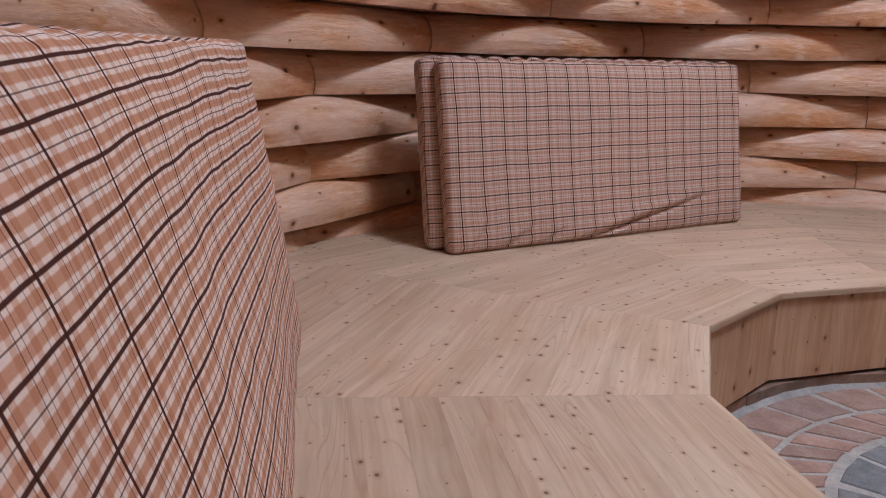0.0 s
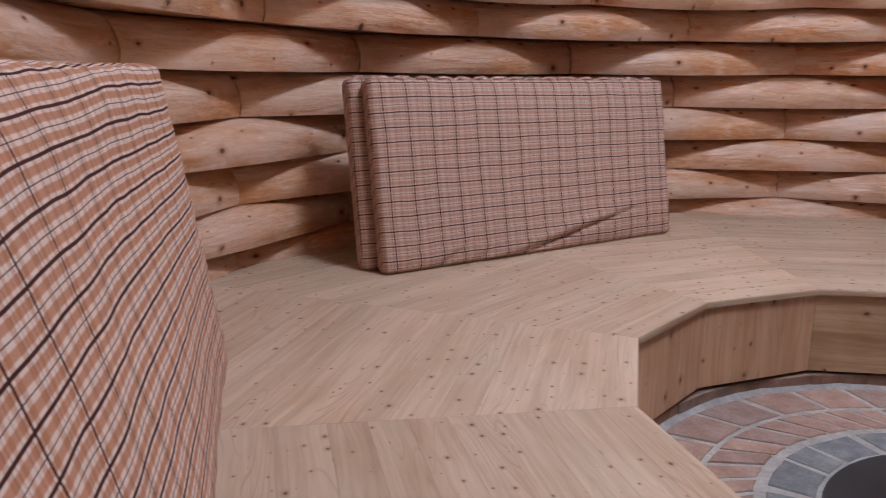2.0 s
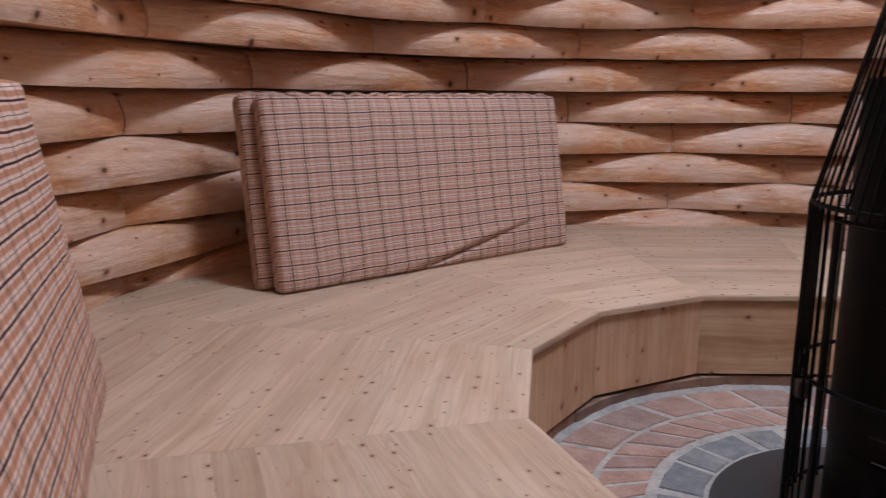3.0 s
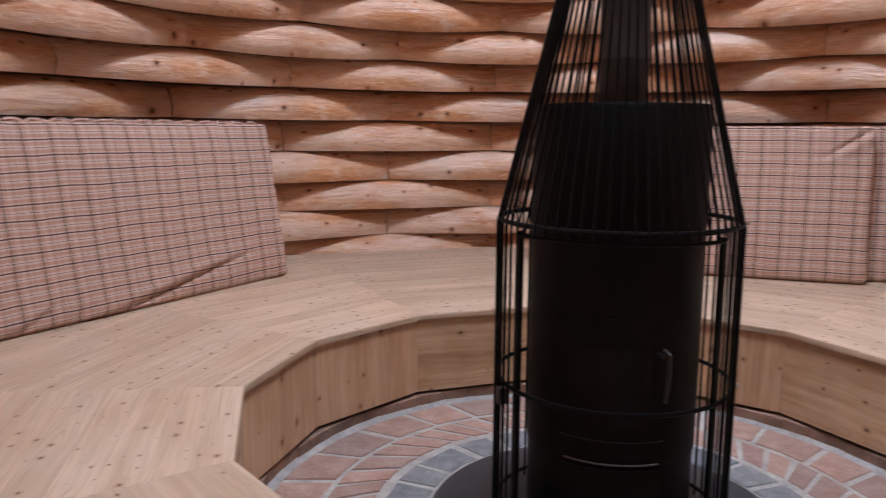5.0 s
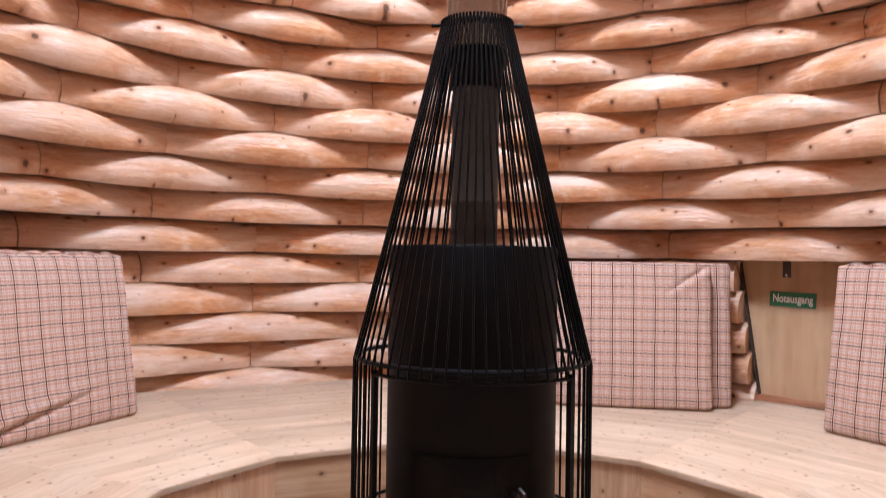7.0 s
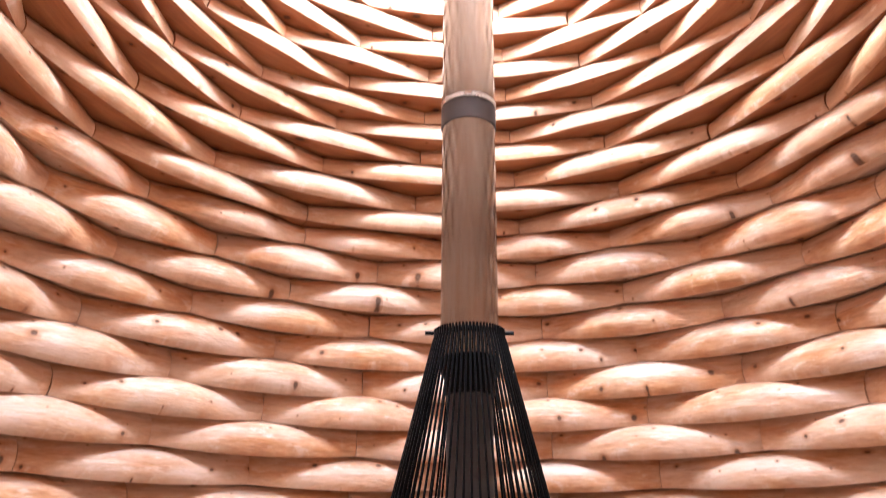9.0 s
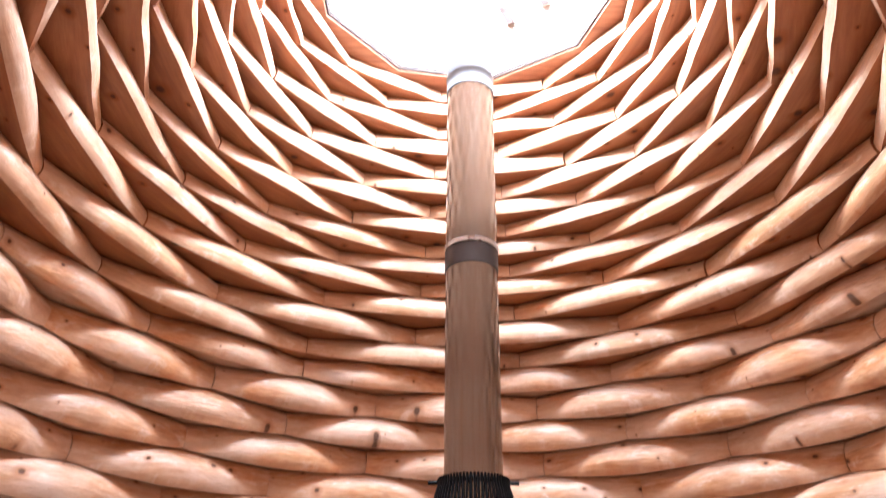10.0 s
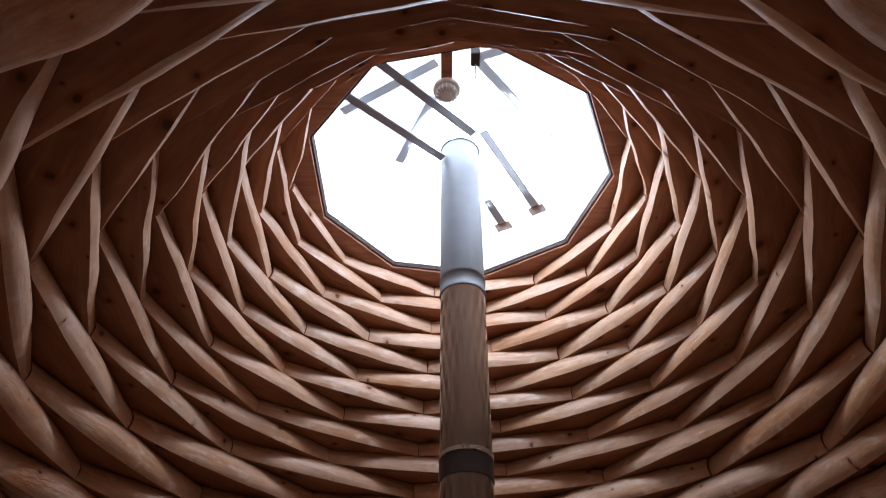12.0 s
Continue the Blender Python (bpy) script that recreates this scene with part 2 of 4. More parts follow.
LOG_WOOD = wood("peeled_log", (0.65, 0.355, 0.185), (0.58, 0.28, 0.125), (0.48, 0.2, 0.075), lines=60.0, stretch=0.22, knot_scale=4.8, knot_stretch=0.8, knot_size=0.072, knot_share=0.8, knot_color=(0.075, 0.032, 0.016), relief=0.02, pale=0.75, spread=0.14, rough=0.43, contrast=0.5, sheen=0.6, worn_color=(0.71, 0.53, 0.415))
DOME_WOOD = wood("peeled_dome_log", (0.6, 0.355, 0.205), (0.53, 0.285, 0.15), (0.43, 0.205, 0.095), lines=40.0, stretch=0.15, knot_scale=4.2, knot_stretch=0.9, knot_size=0.062, knot_share=0.6, knot_color=(0.06, 0.026, 0.014), relief=0.012, pale=0.52, spread=0.16, rough=0.42, contrast=0.5, worn_color=(0.68, 0.495, 0.375))
# sawn faces of dome logs; shade on undersides is put into this darker colour
SHADED_SAWN_WOOD = wood("shaded_sawn_underside", (0.39, 0.155, 0.062), (0.33, 0.12, 0.044), (0.27, 0.09, 0.03), lines=40.0, stretch=0.1, knot_scale=4.6, knot_stretch=0.8, knot_size=0.095, knot_share=0.75, knot_color=(0.05, 0.02, 0.01), relief=0.003, spread=0.2, rough=0.55, contrast=0.5)
BENCH_WOOD = wood("bench_spruce", (0.675, 0.53, 0.405), (0.615, 0.47, 0.345), (0.535, 0.39, 0.275), along=1, across=0, other=2, lines=48.0, stretch=0.05, knot_scale=13.0, knot_stretch=0.8, knot_size=0.072, knot_share=0.7, knot_color=(0.13, 0.065, 0.038), relief=0.0006, spread=0.12, rough=0.5, contrast=0.45, toned=True, flame=0.55, strip=0.052)
PANEL_WOOD = wood("riser_spruce", (0.68, 0.465, 0.3), (0.62, 0.4, 0.245), (0.53, 0.32, 0.18), along=2, across=1, other=0, lines=40.0, stretch=0.06, knot_scale=7.0, knot_stretch=0.8, knot_size=0.07, knot_share=0.7, knot_color=(0.16, 0.07, 0.04), relief=0.0008, spread=0.16, rough=0.55, contrast=0.5, flame=0.4, strip=0.09)
LONG_PANEL_WOOD = wood("long_riser_spruce", (0.65, 0.46, 0.295), (0.58, 0.39, 0.235), (0.48, 0.3, 0.165), along=1, across=2, other=0, lines=40.0, stretch=0.05, knot_scale=7.0, knot_stretch=0.7, knot_size=0.09, knot_share=0.6, knot_color=(0.1, 0.045, 0.025), relief=0.0008, spread=0.16, rough=0.55, flame=0.4, strip=0.09)
EDGE_WOOD = wood("bench_edge", (0.58, 0.45, 0.33), (0.52, 0.39, 0.27), (0.44, 0.31, 0.2), along=1, across=2, other=0, lines=90.0, stretch=0.03, knot_scale=5.0, knot_size=0.03, knot_share=0.2, relief=0.0006)
PLY = wood("plywood", (0.51, 0.335, 0.195), (0.47, 0.3, 0.17), (0.42, 0.255, 0.138), along=2, across=0, other=1, lines=16.0, stretch=0.12, knot_scale=1.7, knot_size=0.05, knot_share=0.35, relief=0.0004, spread=0.03, knot_color=(0.3, 0.2, 0.13))
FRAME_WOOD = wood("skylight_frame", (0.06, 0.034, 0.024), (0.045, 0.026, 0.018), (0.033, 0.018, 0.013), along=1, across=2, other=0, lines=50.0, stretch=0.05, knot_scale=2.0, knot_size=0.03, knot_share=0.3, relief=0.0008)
RED_WOOD = wood("reddish_wood", (0.45, 0.215, 0.12), (0.39, 0.17, 0.09), (0.3, 0.115, 0.06), along=0, across=2, other=1, lines=50.0, stretch=0.05, knot_scale=2.0, knot_size=0.03, knot_share=0.3, relief=0.0008)
BLACK = metal("black_steel", (0.004, 0.004, 0.004), 0.5, 0.0, 5.0, 0.3)
GUARD = metal("black_enamel", (0.004, 0.004, 0.0045), 0.42, 0.0, 14.0, 0.2)
STEEL = metal("bright_steel", (0.66, 0.65, 0.64), 0.28, 1.0, 8.0, 0.1)
PIPE = metal("stainless_flue", (0.34, 0.31, 0.28), 0.165, 1.0, 3.0, 0.07, (2, 2, 0.3))
COLLAR = metal("collar_steel", (0.16, 0.165, 0.17), 0.5, 0.6, 6.0, 0.12)
DARK_PIPE = metal("grey_flue_paint", (0.05, 0.048, 0.047), 0.5, 0.3, 4.0, 0.2)
BAND = metal("dark_band", (0.075, 0.062, 0.058), 0.42, 0.7, 6.0, 0.2)
# steel bars and feet made part see-through to imitate the sky's glare over them
STRUT, _, sb = material("glare_lifted_bar", 0.35, 0.0, (0.3, 0.31, 0.36))
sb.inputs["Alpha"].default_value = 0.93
GLARE_STRUT, _, fb = material("glare_washed_bar", 0.35, 0.0, (0.4, 0.4, 0.42))
fb.inputs["Alpha"].default_value = 0.85
GLARE_FOOT, _, fb = material("glare_washed_foot", 0.4, 0.0, (0.6, 0.45, 0.34))
fb.inputs["Alpha"].default_value = 0.72
# far bars: the veil of glare is put into a pale bluish, see-through colour
FAR_STRUT, _, fb = material("glare_bleached_far_bar", 0.3, 0.0, (0.7, 0.8, 0.86))
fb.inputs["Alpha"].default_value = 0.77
MORTAR = stone("grey_mortar", (0.27, 0.265, 0.255), (0.36, 0.35, 0.335), (0.45, 0.44, 0.42), 7.0, 0.9, 0.01)
BRICK = stone("red_paver", (0.29, 0.17, 0.13), (0.37, 0.235, 0.185), (0.44, 0.31, 0.26), 10.0, 0.75, 0.004)
KERB = stone("kerb_brick", (0.2, 0.12, 0.085), (0.28, 0.175, 0.125), (0.36, 0.24, 0.18), 12.0, 0.85, 0.004)
SETT = stone("grey_sett", (0.13, 0.14, 0.15), (0.19, 0.2, 0.21), (0.27, 0.28, 0.28), 11.0, 0.8, 0.006)
PLATE = metal("floor_plate", (0.06, 0.063, 0.068), 0.5, 0.4, 3.0, 0.15)
GREEN, _, _ = material("sign_green", 0.45, 0.0, (0.012, 0.14, 0.06))
WHITE, _, _ = material("white_plastic", 0.45, 0.0, (0.78, 0.77, 0.73))
GREY, _, _ = material("grey_plastic", 0.5, 0.0, (0.55, 0.54, 0.52))
SOOT_GLASS, _, _ = material("sooty_stove_glass", 0.25, 0.0, (0.006, 0.005, 0.005))
_.inputs["Specular IOR Level"].default_value = 0.15
DULL_STEEL = metal("dull_steel", (0.06, 0.058, 0.057), 0.42, 1.0, 8.0, 0.2)
CLOTH = plaid("plaid_cloth")
CLOTH_PALE = plaid("pale_plaid_cloth", (0.47, 0.268, 0.197), (0.58, 0.435, 0.365), 0.88)
pane_mat, pnt, pb = material("clear_pane", 0.03, 0.0, (0.95, 0.97, 0.98))
pb.inputs["Transmission Weight"].default_value, pb.inputs["IOR"].default_value = 1.0, 1.05


# ---------------------------------------------------------------- building blocks
def finish(bm, name, mat, smooth=False, sharp=40):
    me = bpy.data.meshes.new(name)
    bmesh.ops.recalc_face_normals(bm, faces=bm.faces)
    bm.to_mesh(me)
    bm.free()
    if mat:
        me.materials.append(mat)
    if smooth:
        for p in me.polygons:
            p.use_smooth = True
        me.set_sharp_from_angle(angle=radians(sharp))
    return me


def part(name, bm, mat, parent=None, label="", smooth=False, m=None):
    ob = new(name, finish(bm, name, mat, smooth) if isinstance(bm, bmesh.types.BMesh) else bm)
    if parent is not None:
        ob.parent = parent
    if m is not None:
        ob.matrix_local = m
    if label:
        ob["label"] = label
    return ob


def box(bm, x0, x1, y0, y1, z0, z1, bevel=0.0):
    v = bmesh.ops.create_cube(bm, size=1.0)["verts"]
    for p in v:
        p.co = Vector(((x0 + x1) / 2 + p.co.x * (x1 - x0), (y0 + y1) / 2 + p.co.y * (y1 - y0), (z0 + z1) / 2 + p.co.z * (z1 - z0)))
    if bevel:
        bmesh.ops.bevel(bm, geom=list({e for p in v for e in p.link_edges}), offset=bevel, segments=2, affect="EDGES", profile=0.5)
    return bm


def lathe(bm, profile, steps=48, closed=False, a0=0.0, a1=360.0):
    """Turns a line of (radius, height) round the z axis."""
    full = abs(a1 - a0) >= 360
    n = steps if full else steps + 1
    rows = [[bm.verts.new((r * math.cos(radians(a0 + (a1 - a0) * k / steps)), r * math.sin(radians(a0 + (a1 - a0) * k / steps)), z)) for r, z in profile] for k in range(n)]
    m = len(profile)
    for k in range(steps):
        a, b = rows[k], rows[(k + 1) % n]
        for j in range(m if closed else m - 1):
            q = (a[j], b[j], b[(j + 1) % m], a[(j + 1) % m])
            if len({tuple(v.co) for v in q}) == 4:
                bm.faces.new(q)
            else:
                bm.faces.new(list({tuple(v.co): v for v in q}.values()))
    return bm


def rod(bm, points, radius, sides=8):
    """A round bar along a line of points."""
    points = [Vector(p) for p in points]
    rings = []
    for k, p in enumerate(points):
        way = (points[min(k + 1, len(points) - 1)] - points[max(k - 1, 0)]).normalized()
        side = way.orthogonal().normalized() if k == 0 else (rings[-1][1] - rings[-1][1].dot(way) * way).normalized()
        up = way.cross(side)
        rings.append(([bm.verts.new(p + radius * (math.cos(2 * math.pi * s / sides) * side + math.sin(2 * math.pi * s / sides) * up)) for s in range(sides)], side))
    for (a, _), (b, _) in zip(rings, rings[1:]):
        for s in range(sides):
            bm.faces.new((a[s], a[(s + 1) % sides], b[(s + 1) % sides], b[s]))
    bm.faces.new(rings[0][0][::-1])
    bm.faces.new(rings[-1][0])
    return bm


def lerp(table, x):
    return float(np.interp(x, [a for a, _ in table], [b for _, b in table]))


# ---------------------------------------------------------------- the log wall and the log dome
N_WALL, N_DOME = 13, 9
STEP_W, STEP_D = 360 / N_WALL, 360 / N_DOME
# height of a course's middle against the radius of its corners
CORNERS = [(0.3, 3.53), (0.9, 3.49), (1.36, 3.44), (1.59, 3.38), (1.81, 3.25), (2.02, 3.13), (2.23, 3.0), (2.43, 2.91), (2.63, 2.83), (2.85, 2.73), (3.016, 2.62), (3.18, 2.48), (3.32, 2.36), (3.515, 2.23), (3.6, 2.13), (3.745, 2.0), (3.86, 1.875), (3.985, 1.775), (4.073, 1.68), (4.185, 1.59), (4.266, 1.48), (4.376, 1.4), (4.588, 1.24), (4.823, 1.105), (5.003, 0.965)]
WALL_Z = [0.465, 0.68, 0.897, 1.127, 1.361, 1.59, 1.81, 2.02, 2.232, 2.435, 2.638, 2.845, 3.02, 3.185, 3.34, 3.515]
DOME_Z = [3.6, 3.745, 3.86, 3.985, 4.073, 4.18, 4.27, 4.376, 4.482, 4.588, 4.706, 4.823, 4.913, 5.003]
SINK = [(1.0, 0.0), (1.8, 0.014), (2.1, 0.038), (3.3, 0.05), (3.7, 0.033), (4.0, 0.012), (5.0, 0.006)]
ENTRY, ENTRY_TOP = (275.0, 298.0), 2.12
EXIT_TOP = 1.474


def log_mesh(name, mat, half, inner, z0, z1, rho, depth, a0, a1, seed, dip=0.4, drop=0.0, sawn=None, bulge=0.0):
    """A log lying across the way to the centre, its ends cut at angles a0 and a1 (degrees off its middle); x points outwards."""
    bm = bmesh.new()
    h = z1 - z0
    zc, xc = z0 + dip * h, inner + rho
    hi = math.asin(max(-1, min(1, (z1 - zc) / rho)))
    count = max(3, int(14 * (a1 - a0) / (2 * half)))
    rows = []
    for k in range(count + 1):
        s = k / count
        off = 0.012 * noise.noise((s * 2.1 + seed * 7.3, seed, 0.5)) + 0.006 * noise.noise((s * 6 + seed * 3.1, seed, 4.5))
        # between its bearings the round log hangs a little below its bed
        mid = (a0 + (a1 - a0) * s) / half
        sunk = drop * max(0.0, 1 - mid * mid)
        lo = math.asin(max(-0.97, min(1, (z0 - sunk - zc) / rho)))
        section = [(xc - rho * math.cos(lo + (hi - lo) * k / 9), zc + rho * math.sin(lo + (hi - lo) * k / 9)) for k in range(10)]
        section[-1] = (section[-1][0], z1)
        section += [(inner + depth, z1), (inner + depth, z0), (inner + rho, z0)]
        row = []
        for j, (x, z) in enumerate(section):
            if j < 10:
                x += off - bulge * (0.5 + 0.5 * math.cos(math.pi * mid)) + 0.006 * noise.noise((s * 5 + seed * 11, z * 14, 2.0))
            t0, t1 = math.tan(radians(a0)) * x, math.tan(radians(a1)) * x
            row.append(bm.verts.new((x, t0 + 0.002 + (t1 - t0 - 0.004) * s, z)))
        rows.append(row)
    m = len(section)
    for a, b in zip(rows, rows[1:]):
        for j in range(m):
            f = bm.faces.new((a[j], b[j], b[(j + 1) % m], a[(j + 1) % m]))
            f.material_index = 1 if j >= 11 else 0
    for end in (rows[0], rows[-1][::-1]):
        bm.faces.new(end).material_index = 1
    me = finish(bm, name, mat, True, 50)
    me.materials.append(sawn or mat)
    return me


def free_spans(mid, half, gaps):
    """What is left of a log when openings (from, to, in degrees) are cut out of its course."""
    spans = [(-half, half)]
    for g0, g1 in gaps:
        d0 = (g0 - mid + 180) % 360 - 180
        d1 = d0 + (g1 - g0)
        out = []
        for a, b in spans:
            if d1 <= a or d0 >= b:
                out.append((a, b))
                continue
            if d0 > a + 0.4:
                out.append((a, d0))
            if d1 < b - 0.4:
                out.append((d1, b))
        spans = out
    return spans


wall = tagged(new("wall_round"), "round wall of stacked peeled spruce logs with mitred ends", "wall", kind="structure")
seed = 0
for k, zc in enumerate(WALL_Z):
    below = WALL_Z[k - 1] if k else zc - 0.21
    above = WALL_Z[k + 1] if k + 1 < len(WALL_Z) else DOME_Z[0]
    z0, z1 = (below + zc) / 2, (zc + above) / 2
    corner = lerp(CORNERS, zc)
    inner = corner * math.cos(radians(STEP_W / 2))
    first = 118.9 if k % 2 else 118.9 - STEP_W / 2
    up = (zc - 0.45) / 1.02
    gaps = ([ENTRY] if z1 < ENTRY_TOP + 0.04 else []) + ([(51 - 6.6 - 1.2 * up, 51 + 2.3 + 2.3 * up)] if z1 < EXIT_TOP + 0.03 else [])
    for n in range(N_WALL):
        mid = first + STEP_W / 2 + STEP_W * n
        for a0, a1 in free_spans(mid, STEP_W / 2, gaps):
            seed += 1
            me = log_mesh("log", LOG_WOOD, STEP_W / 2, inner, z0 + 0.002, z1 - 0.001, max(0.1, 0.7 * (z1 - z0)), 0.34, a0, a1, seed, lerp([(1.6, 0.3), (2.2, 0.4)], zc), lerp(SINK, zc), bulge=lerp([(1.0, 0.02), (1.8, 0.035), (2.4, 0.052), (3.1, 0.055), (3.5, 0.066)], zc))
            part("log", me, None, wall, m=pose(0, 0, 0, 0, 0, mid))

dome = tagged(new("roof_dome"), "corbelled dome of flat-sawn spruce logs closing in on the skylight", "roof", kind="structure")
for k, zc in enumerate(DOME_Z):
    below = DOME_Z[k - 1] if k else WALL_Z[-1]
    above = DOME_Z[k + 1] if k + 1 < len(DOME_Z) else zc + 0.09
    z0, z1 = (below + zc) / 2, (zc + above) / 2
    corner = lerp(CORNERS, zc)
    inner = corner * math.cos(radians(STEP_D / 2))
    first = 119.5 if k % 2 == 0 else 99.5
    for n in range(N_DOME):
        seed += 1
        me = log_mesh("log", DOME_WOOD, STEP_D / 2, inner, z0 + 0.002, z1 - 0.001, 0.09, 0.55, -STEP_D / 2, STEP_D / 2, seed, 0.42, lerp(SINK, zc), sawn=SHADED_SAWN_WOOD, bulge=lerp([(3.6, 0.03), (3.745, 0.02), (3.95, 0.0)], zc))
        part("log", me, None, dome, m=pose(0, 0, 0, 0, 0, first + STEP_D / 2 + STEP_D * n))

# unseen skin added behind the logs to keep the daylight out
bm = bmesh.new()
lathe(bm, [(3.95, ENTRY_TOP), (3.75, 2.3), (2.95, 3.7), (1.5, 5.12), (1.45, 5.6), (0.0, 5.62)], 52)
lathe(bm, [(3.98, -0.12), (3.95, ENTRY_TOP)], 48, a0=ENTRY[1] + 1 - 360, a1=ENTRY[0] - 1)
tagged(part("outer_skin", bm, DOME_WOOD), "unseen skin added behind the logs to block daylight", "wall", kind="structure")

# ---------------------------------------------------------------- floor
FLOOR = -0.05
bm = lathe(bmesh.new(), [(0.0, FLOOR - 0.005), (3.96, FLOOR - 0.005)], 52)
floor = tagged(part("floor", bm, MORTAR), "round floor of red pavers and grey setts in grey mortar", "floor", kind="structure")
PLATE_R, SETT_R, PAVE_R = 0.672, 0.872, 1.343


def ring_stone(r0, r1, a0, a1, z0, z1, skew=0.0, ease=0.006, seed=0):
    """A paver between two radii and two angles, its top edges eased and its corners uneven."""
    bm = bmesh.new()
    rnd = random.Random(seed)
    base = []
    for r, a, s in ((r0, a0, 0), (r1, a0, 1), (r1, (a0 + a1) / 2, 1), (r1, a1, 1), (r0, a1, 0), (r0, (a0 + a1) / 2, 0)):
        ang = radians(a + skew * s + rnd.uniform(-0.25, 0.25))
        rr = r + rnd.uniform(-0.004, 0.004)
        base.append(Vector((rr * math.cos(ang), rr * math.sin(ang), 0)))
    c = sum(base, Vector()) / 6
    rows = []
    tilt = rnd.uniform(-0.002, 0.002)
    for shrink, z in ((0, z0), (0, z1 - ease), (ease, z1)):
        rows.append([bm.verts.new(p + (c - p).normalized() * shrink + Vector((0, 0, z + tilt))) for p in base])
    for lo, hi in zip(rows, rows[1:]):
        for j in range(6):
            bm.faces.new((lo[j], lo[(j + 1) % 6], hi[(j + 1) % 6], hi[j]))
    bm.faces.new(rows[-1])
    return bm


rnd = random.Random(4)
a = 3.0
while a < 362.0:
    w = rnd.uniform(10.5, 14.0)
    part("paver", ring_stone(1.11, PAVE_R - 0.022, a + 0.65, min(a + w, 363) - 0.65, FLOOR - 0.03, FLOOR, 2.5, seed=rnd.random()), BRICK, floor, smooth=False)
    a += w
a = 0.0
while a < 358.0:
    w = rnd.uniform(6.6, 9.0)
    part("paver", ring_stone(SETT_R + 0.025, 1.085, a + 0.75, min(a + w, 360) - 0.75, FLOOR - 0.03, FLOOR + rnd.uniform(-0.002, 0.002), 6.5, seed=rnd.random()), BRICK, floor)
    a += w
a = 0.0
while a < 352.0:
    w = rnd.uniform(12.0, 19.0)
    part("sett", ring_stone(PLATE_R + 0.015, SETT_R - 0.012, a + 1.0, min(a + w, 360) - 1.0, FLOOR - 0.03, FLOOR + rnd.uniform(-0.003, 0.003), rnd.uniform(-1, 1), 0.01, rnd.random()), SETT, floor)
    a += w
part("mortar_fillet", lathe(bmesh.new(), [(PAVE_R - 0.03, FLOOR - 0.02), (PAVE_R - 0.024, FLOOR - 0.004), (PAVE_R - 0.005, FLOOR + 0.004), (PAVE_R + 0.01, FLOOR + 0.018)], 90), MORTAR, floor, "rough mortar fillet along the kerb", smooth=True)
for n in range(30):
    a = 12 * n + 2
    part("kerb_brick", ring_stone(PAVE_R + 0.006, 1.44, a + 0.04, a + 11.96, FLOOR - 0.03, 0.012, 0, 0.004, n), KERB, floor, "pinkish kerb brick")
part("stove_plate", lathe(bmesh.new(), [(0.0, FLOOR + 0.006), (PLATE_R - 0.008, FLOOR + 0.006), (PLATE_R, FLOOR + 0.002), (PLATE_R, FLOOR - 0.02)], 72), PLATE, floor, "round dark steel floor plate", smooth=True)

# ---------------------------------------------------------------- bench
BENCH_Z, BENCH_R, BENCH_FIRST = 0.449, 1.377, 189.59
bench_in = BENCH_R * math.cos(radians(STEP_W / 2))
bench = tagged(new("bench"), "wide ring bench of pale knotty spruce boards with mitred sections", "bench")
tan_w = math.tan(radians(STEP_W / 2))


def plank_mesh(x0, x1, name, mat, z0, z1, ease=0.0005, end=0.0004, low=0.0, high=0.0):
    """A board across one section of the ring, mitred at both ends; low and high turn the mitres, in degrees."""
    corner = bench_in * tan_w
    t_low, t_high = math.tan(radians(STEP_W / 2 - low)), math.tan(radians(STEP_W / 2 + high))
    bm = bmesh.new()
    rows = []
    for inset, z in ((0.0, z0), (0.0, z1 - ease), (ease, z1)):
        p, q, e = x0 + inset, x1 - inset, end + inset
        rows.append([bm.verts.new(v) for v in ((p, -corner - (p - bench_in) * t_low + e, z), (q, -corner - (q - bench_in) * t_low + e, z), (q, corner + (q - bench_in) * t_high - e, z), (p, corner + (p - bench_in) * t_high - e, z))])
    for lo, hi in zip(rows, rows[1:]):
        for j in range(4):
            bm.faces.new((lo[j], lo[(j + 1) % 4], hi[(j + 1) % 4], hi[j]))
    bm.faces.new(rows[-1])
    bm.faces.new(rows[0][::-1])
    return finish(bm, name, mat)


PLANK = 0.118
def plank_set(low=0.0, high=0.0):
    return [plank_mesh(bench_in - 0.009 + PLANK * k, min(bench_in - 0.009 + PLANK * (k + 1) - 0.0003, 3.44), "plank", BENCH_WOOD, BENCH_Z - 0.027, BENCH_Z, low=low, high=high) for k in range(18)]


